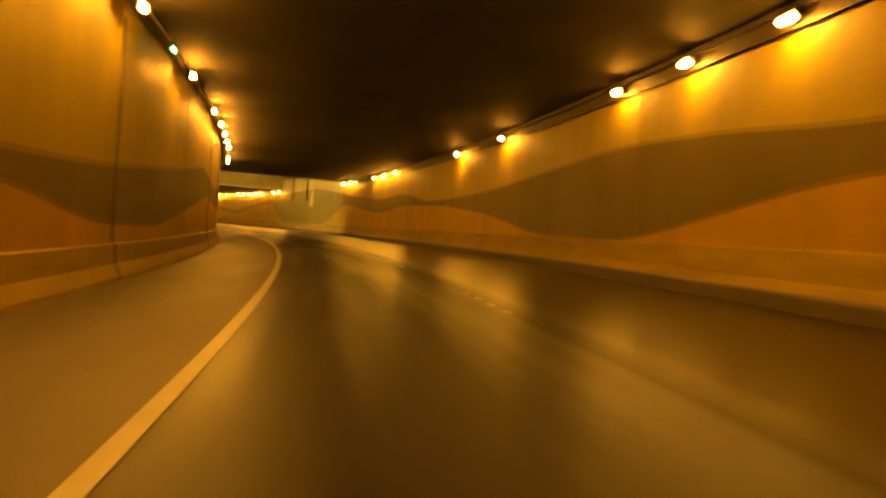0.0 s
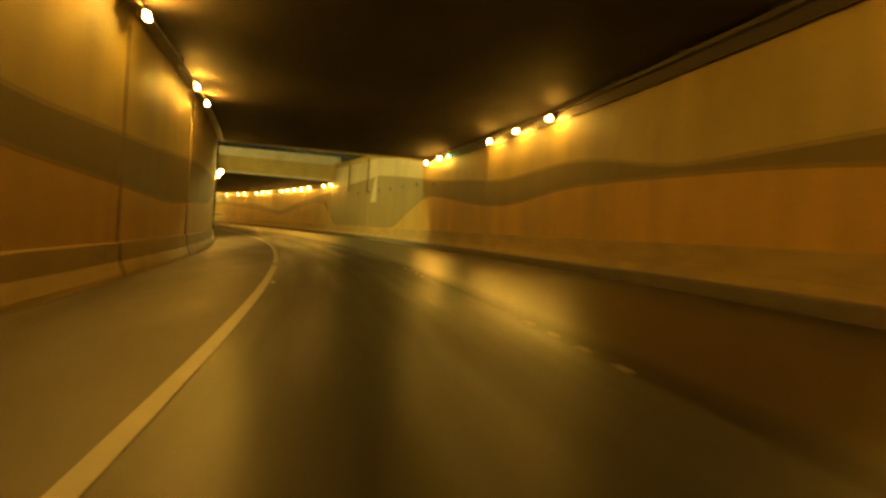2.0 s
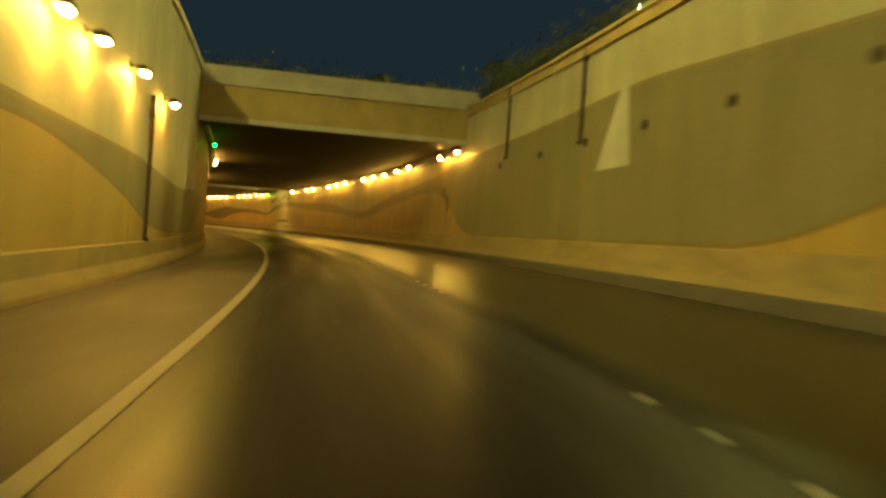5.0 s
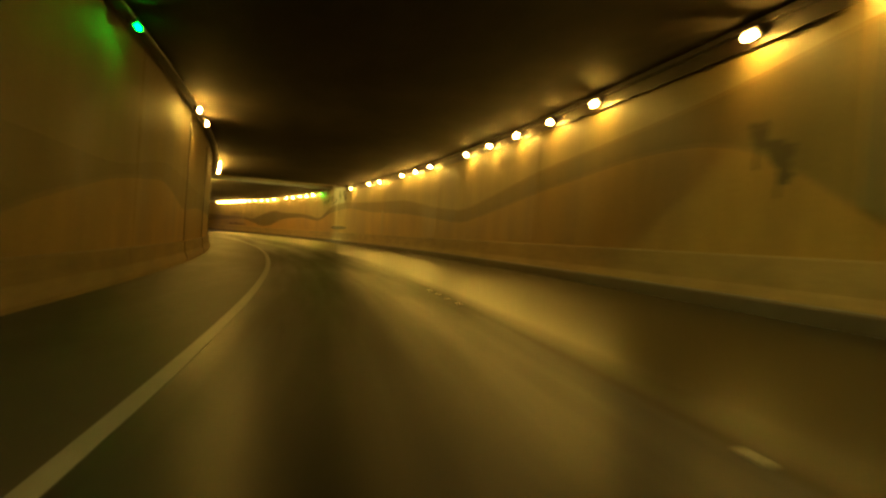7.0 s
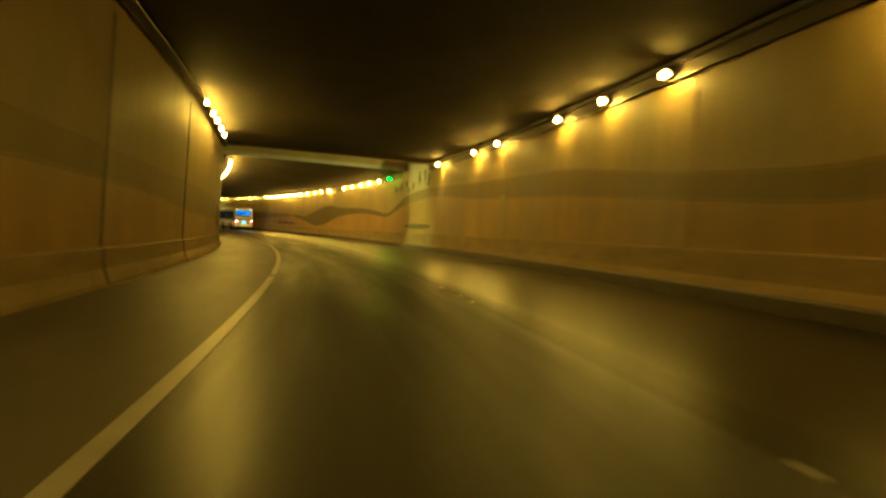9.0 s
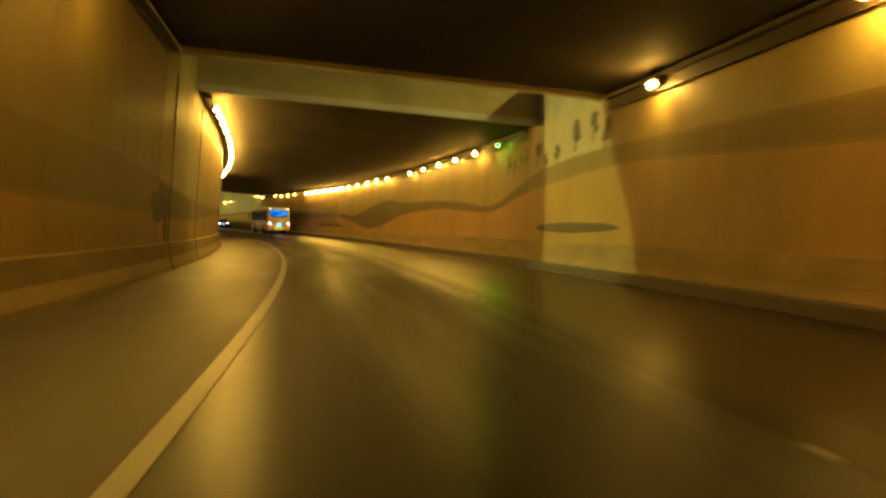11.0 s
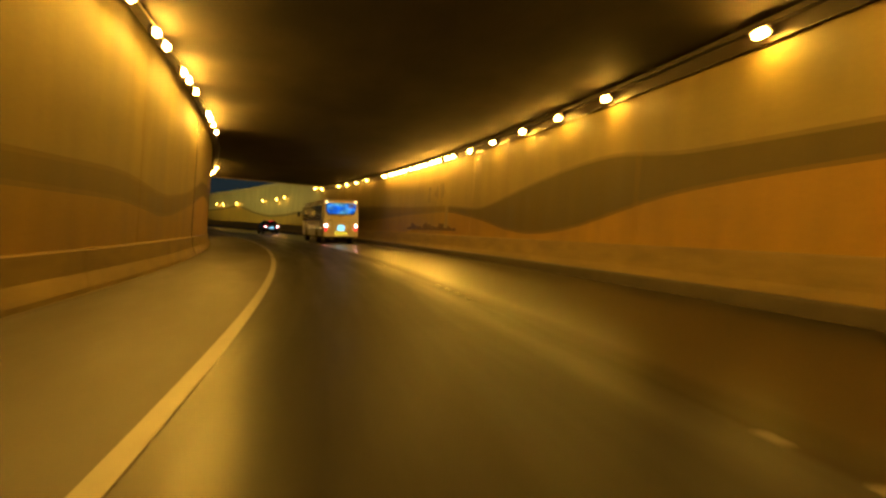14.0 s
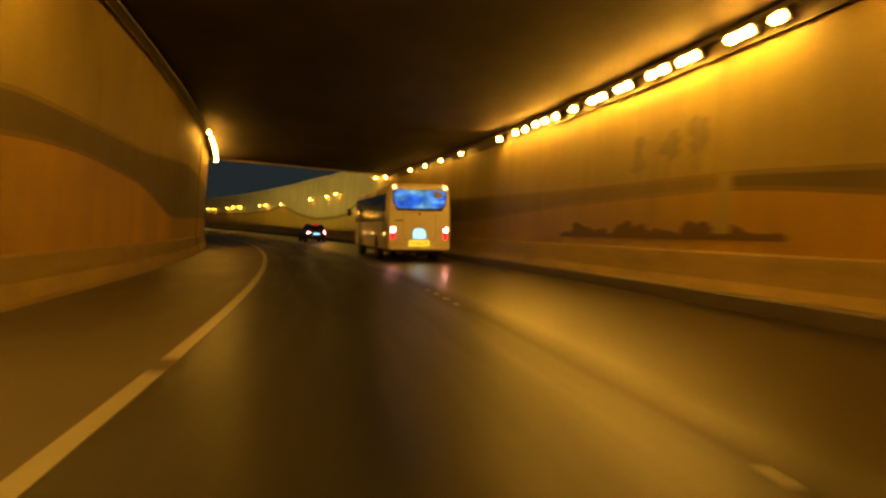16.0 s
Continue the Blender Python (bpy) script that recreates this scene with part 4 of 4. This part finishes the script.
_nt.links.new(_r.outputs["Color"], _nt.nodes["Principled BSDF"].inputs["Emission Color"])
PLATE_LIT = glow("pale_blue_lit_panel", (0.30, 0.72, 1.0), 1.3)
TAIL = glow("red_tail_light", (1.0, 0.02, 0.03), 1.6)
TAIL_HOT = glow("bright_tail_bulb", (1.0, 0.45, 0.40), 26.0)
MARKER = glow("amber_marker_light", (1.0, 0.62, 0.2), 4.0)
YELLOW = glow("lit_yellow_plate", (1.0, 0.72, 0.05), 1.0)
CHROME = material("chrome", (0.7, 0.7, 0.7), 0.15, metal=1.0, spots=0.05, scale=5, bump=0)


def wheel(parent, x, y, r, w, side):
    """A tyre with a rim and hub at (x, y), axle across."""
    hub = part("wheel", rod(bmesh.new(), (x - w * 0.42, y, r), (x + w * 0.42, y, r), r * 0.30, n=16), TRIM, parent)
    bm = bmesh.new()
    prof = ((-0.5, 0.62), (-0.5, 0.9), (-0.36, 1.0), (0.36, 1.0), (0.5, 0.9), (0.5, 0.62))
    n = 28
    rings = [[bm.verts.new((x + a * w, y + b * r * math.cos(k * math.tau / n), r + b * r * math.sin(k * math.tau / n))) for a, b in prof] for k in range(n)]
    for k in range(n):
        for j in range(len(prof)):
            i = (j + 1) % len(prof)
            bm.faces.new((rings[k][j], rings[k][i], rings[(k + 1) % n][i], rings[(k + 1) % n][j]))
    part("tyre", bm, RUBBER, hub)
    part("rim", rod(bmesh.new(), (x + side * w * 0.30, y, r), (x + side * w * 0.40, y, r), r * 0.62, r * 0.5, 20), RIM, hub)


def hull(sections, mat_of=None):
    """A body from cross-sections: (y, [(x, z), ...]) rings joined in order."""
    bm = bmesh.new()
    rings = [[bm.verts.new((x, y, z)) for x, z in ring] for y, ring in sections]
    n = len(rings[0])
    for a, b in zip(rings, rings[1:]):
        for k in range(n):
            bm.faces.new((a[k], a[(k + 1) % n], b[(k + 1) % n], b[k]))
    bm.faces.new(rings[0])
    bm.faces.new(rings[-1][::-1])
    return bm


def coach_ring(w, top, low):
    """Half-rounded cross-section of a coach, tapered to the roof."""
    pts = [(w, low), (w, 1.3), (w * 0.985, 2.2), (w * 0.955, top - 0.35), (w * 0.90, top - 0.12), (w * 0.74, top - 0.02), (w * 0.4, top)]
    return pts + [(-x, z) for x, z in reversed(pts)]


bus = tagged(new("coach"), "white single-deck coach with blue-lit rear window and red tail lights", "bus")
L, HW, TOP, LOW = 11.6, 1.24, 3.18, 0.48
part("body", hull([(0.0, coach_ring(HW * 0.93, TOP - 0.16, LOW + 0.10)), (0.06, coach_ring(HW * 0.975, TOP - 0.05, LOW + 0.04)), (0.22, coach_ring(HW, TOP, LOW)), (L - 0.8, coach_ring(HW, TOP, LOW)), (L - 0.15, coach_ring(HW * 0.97, TOP - 0.12, LOW)), (L, coach_ring(HW * 0.88, TOP - 0.5, LOW + 0.1))]), BUS_WHITE, bus)
outline = [(-1.0, 2.84), (-0.9, 2.9), (0.9, 2.9), (1.0, 2.84), (1.0, 2.42), (0.82, 2.16), (-0.82, 2.16), (-1.0, 2.42)]


def plate_of(outline, y0, y1):
    bm = bmesh.new()
    a, b = [bm.verts.new((x, y0, z)) for x, z in outline], [bm.verts.new((x, y1, z)) for x, z in outline]
    bm.faces.new(a)
    bm.faces.new(b[::-1])
    for k in range(len(a)):
        bm.faces.new((a[k], a[(k + 1) % len(a)], b[(k + 1) % len(a)], b[k]))
    return bm


win = part("rear_window", plate_of([(x * 1.05, 2.505 + (z - 2.53) * (1.12 if z > 2.53 else 1.22)) for x, z in outline], -0.012, 0.05), TRIM, bus, "black window surround")
part("pane", plate_of(outline, -0.022, -0.013), BLUE_LIT, win, "glass lit blue from inside")
part("sticker", block(bmesh.new(), 0.55, 0.86, -0.03, -0.0225, 2.60, 2.84), PAINT, win)
for side in (-1, 1):
    lamp = part("tail_light", block(bmesh.new(), side * 1.02 - 0.085, side * 1.02 + 0.085, -0.03, 0.04, 0.88, 1.42, 0.03), TAIL, bus, "glowing red tail light")
    part("bulb", block(bmesh.new(), side * 1.02 - 0.06, side * 1.02 + 0.06, -0.045, -0.02, 1.18, 1.38, 0.02), TAIL_HOT, lamp)
    part("marker_light", block(bmesh.new(), side * 0.98 - 0.055, side * 0.98 + 0.055, -0.03, 0.03, 2.94, 3.10, 0.02), MARKER, bus)
    for k in range(8):
        y0 = 0.65 + k * 1.34
        part("side_window", hull([(y0, [(side * 1.238, 1.62), (side * 1.225, 2.25), (side * 1.205, 2.78), (side * 1.15, 2.78), (side * 1.15, 1.62)]), (y0 + 1.26, [(side * 1.238, 1.62), (side * 1.225, 2.25), (side * 1.205, 2.78), (side * 1.15, 2.78), (side * 1.15, 1.62)])]), GLASS, bus)
    for y in (3.0, 9.0):
        part("wheel_arch", rod(bmesh.new(), (side * 1.0, y, 0.47), (side * 1.252, y, 0.47), 0.56, n=24), TRIM, bus)
        wheel(bus, side * 1.10, y, 0.47, 0.28, side)
    for y in (0.6, 4.2, 7.0):
        part("side_marker", block(bmesh.new(), side * 1.24 - 0.015, side * 1.24 + 0.015, y, y + 0.1, 1.05, 1.15), MARKER, bus)
    arm = part("mirror_arm", rod(bmesh.new(), (side * 1.2, L - 0.35, 2.6), (side * 1.52, L - 0.1, 2.3), 0.025), TRIM, bus)
    part("mirror", block(bmesh.new(), side * 1.53 - 0.1, side * 1.53 + 0.1, L - 0.16, L - 0.04, 1.98, 2.38, 0.03), TRIM, arm)
panel = part("lower_window", plate_of([(-0.24, 0.93), (0.24, 0.93), (0.24, 1.22), (0.18, 1.30), (0.10, 1.33), (-0.10, 1.33), (-0.18, 1.30), (-0.24, 1.22)], -0.02, 0.03), PLATE_LIT, bus, "small panel lit pale blue")
plate = part("number_plate", block(bmesh.new(), -0.40, 0.40, -0.02, 0.03, 0.62, 0.86, 0.01), YELLOW, bus, "lit yellow plate with plain bars")
for k in range(6):
    part("bar", block(bmesh.new(), -0.33 + 0.12 * k, -0.28 + 0.12 * k, -0.026, -0.0205, 0.66, 0.82), TRIM, plate)
part("bumper", block(bmesh.new(), -1.14, 1.14, -0.06, 0.15, 0.46, 0.60, 0.04), BUS_WHITE, bus)
for x in (-0.55, 0.5):
    part("mud_flap", block(bmesh.new(), x - 0.2, x + 0.2, 2.3, 2.32, 0.12, 0.5), RUBBER, bus)
part("exhaust", rod(bmesh.new(), (-0.8, -0.02, 0.36), (-0.8, 0.8, 0.36), 0.05, n=12), STEEL, bus)
part("emblem", rod(bmesh.new(), (0, -0.012, 1.93), (0, 0.03, 1.93), 0.045, n=16), CHROME, bus, "small round badge drawn as a plain disc")
for k in range(3):
    part("lettering_bar", block(bmesh.new(), -0.93 + 0.1 * k, -0.85 + 0.1 * k, -0.008, 0.03, 1.62, 1.68), PIPE, bus)
for x in (-0.62, 0.62):
    part("panel_seam", block(bmesh.new(), x - 0.006, x + 0.006, -0.004, 0.03, 0.90, 1.98), PIPE, bus)
for z in (0.89, 1.985):
    part("panel_seam", block(bmesh.new(), -0.62, 0.62, -0.004, 0.03, z - 0.006, z + 0.006), PIPE, bus)
part("underbody", block(bmesh.new(), -1.05, 1.05, 0.5, L - 0.6, 0.32, 0.5, 0.03), TRIM, bus)
bus.matrix_basis = spot_pose(235.6, 5.0, ground_z(5.0) + 0.006, lean=-3.26) @ Matrix.Diagonal((1.09, 1.0, 1.015, 1.0))

car = tagged(new("car"), "dark estate car with lit red tail lights", "car")


def car_ring(w, roof, belt, low, wr):
    pts = [(w * 0.95, low), (w, 0.55), (w * 0.98, belt), (wr, roof - 0.1), (wr * 0.85, roof)]
    return pts + [(-x, z) for x, z in reversed(pts)]


part("body", hull([(0.0, car_ring(0.80, 1.0, 0.92, 0.40, 0.70)), (0.08, car_ring(0.86, 1.02, 0.95, 0.30, 0.72)), (0.45, car_ring(0.89, 1.50, 0.96, 0.24, 0.62)), (1.9, car_ring(0.90, 1.56, 0.95, 0.22, 0.64)), (2.6, car_ring(0.90, 1.50, 0.94, 0.22, 0.62)), (3.35, car_ring(0.89, 1.0, 0.93, 0.22, 0.70)), (4.25, car_ring(0.84, 0.82, 0.76, 0.26, 0.66)), (4.4, car_ring(0.76, 0.74, 0.68, 0.34, 0.6))]), CAR_PAINT, car)
w = part("rear_window", hull([(0.16, [(-0.62, 1.06), (0.62, 1.06), (0.62, 1.10), (-0.62, 1.10)]), (0.385, [(-0.52, 1.40), (0.52, 1.40), (0.52, 1.46), (-0.52, 1.46)])]), GLASS, car)
for side in (-1, 1):
    t_l = part("tail_light", block(bmesh.new(), side * 0.68 - 0.12, side * 0.68 + 0.12, -0.02, 0.12, 0.74, 0.94, 0.03), TAIL, car, "glowing red tail light")
    part("bulb", block(bmesh.new(), side * 0.68 - 0.07, side * 0.68 + 0.07, -0.03, 0.0, 0.78, 0.90, 0.02), TAIL_HOT, t_l)
    part("side_window", hull([(0.75, [(side * 0.875, 0.99), (side * 0.67, 1.42), (side * 0.6, 1.42), (side * 0.8, 0.99)]), (2.5, [(side * 0.885, 0.98), (side * 0.66, 1.40), (side * 0.6, 1.40), (side * 0.8, 0.98)])]), GLASS, car)
    for y in (0.85, 3.5):
        part("wheel_arch", rod(bmesh.new(), (side * 0.7, y, 0.32), (side * 0.905, y, 0.32), 0.385, n=20), TRIM, car)
        wheel(car, side * 0.80, y, 0.32, 0.21, side)
    part("roof_rail", rod(bmesh.new(), (side * 0.52, 0.55, 1.575), (side * 0.52, 2.4, 1.585), 0.02), CHROME, car)
part("number_plate", block(bmesh.new(), -0.26, 0.26, -0.03, 0.02, 0.66, 0.80, 0.01), PLATE_LIT, car, "lit plate with no readable writing")
part("bumper", block(bmesh.new(), -0.82, 0.82, -0.07, 0.12, 0.30, 0.52, 0.05), CAR_PAINT, car)
part("brake_light", block(bmesh.new(), -0.2, 0.2, 0.36, 0.42, 1.47, 1.51), TAIL, car)
car.matrix_basis = spot_pose(268.5, 4.7, ground_z(4.7) + 0.004, lean=-3.26)
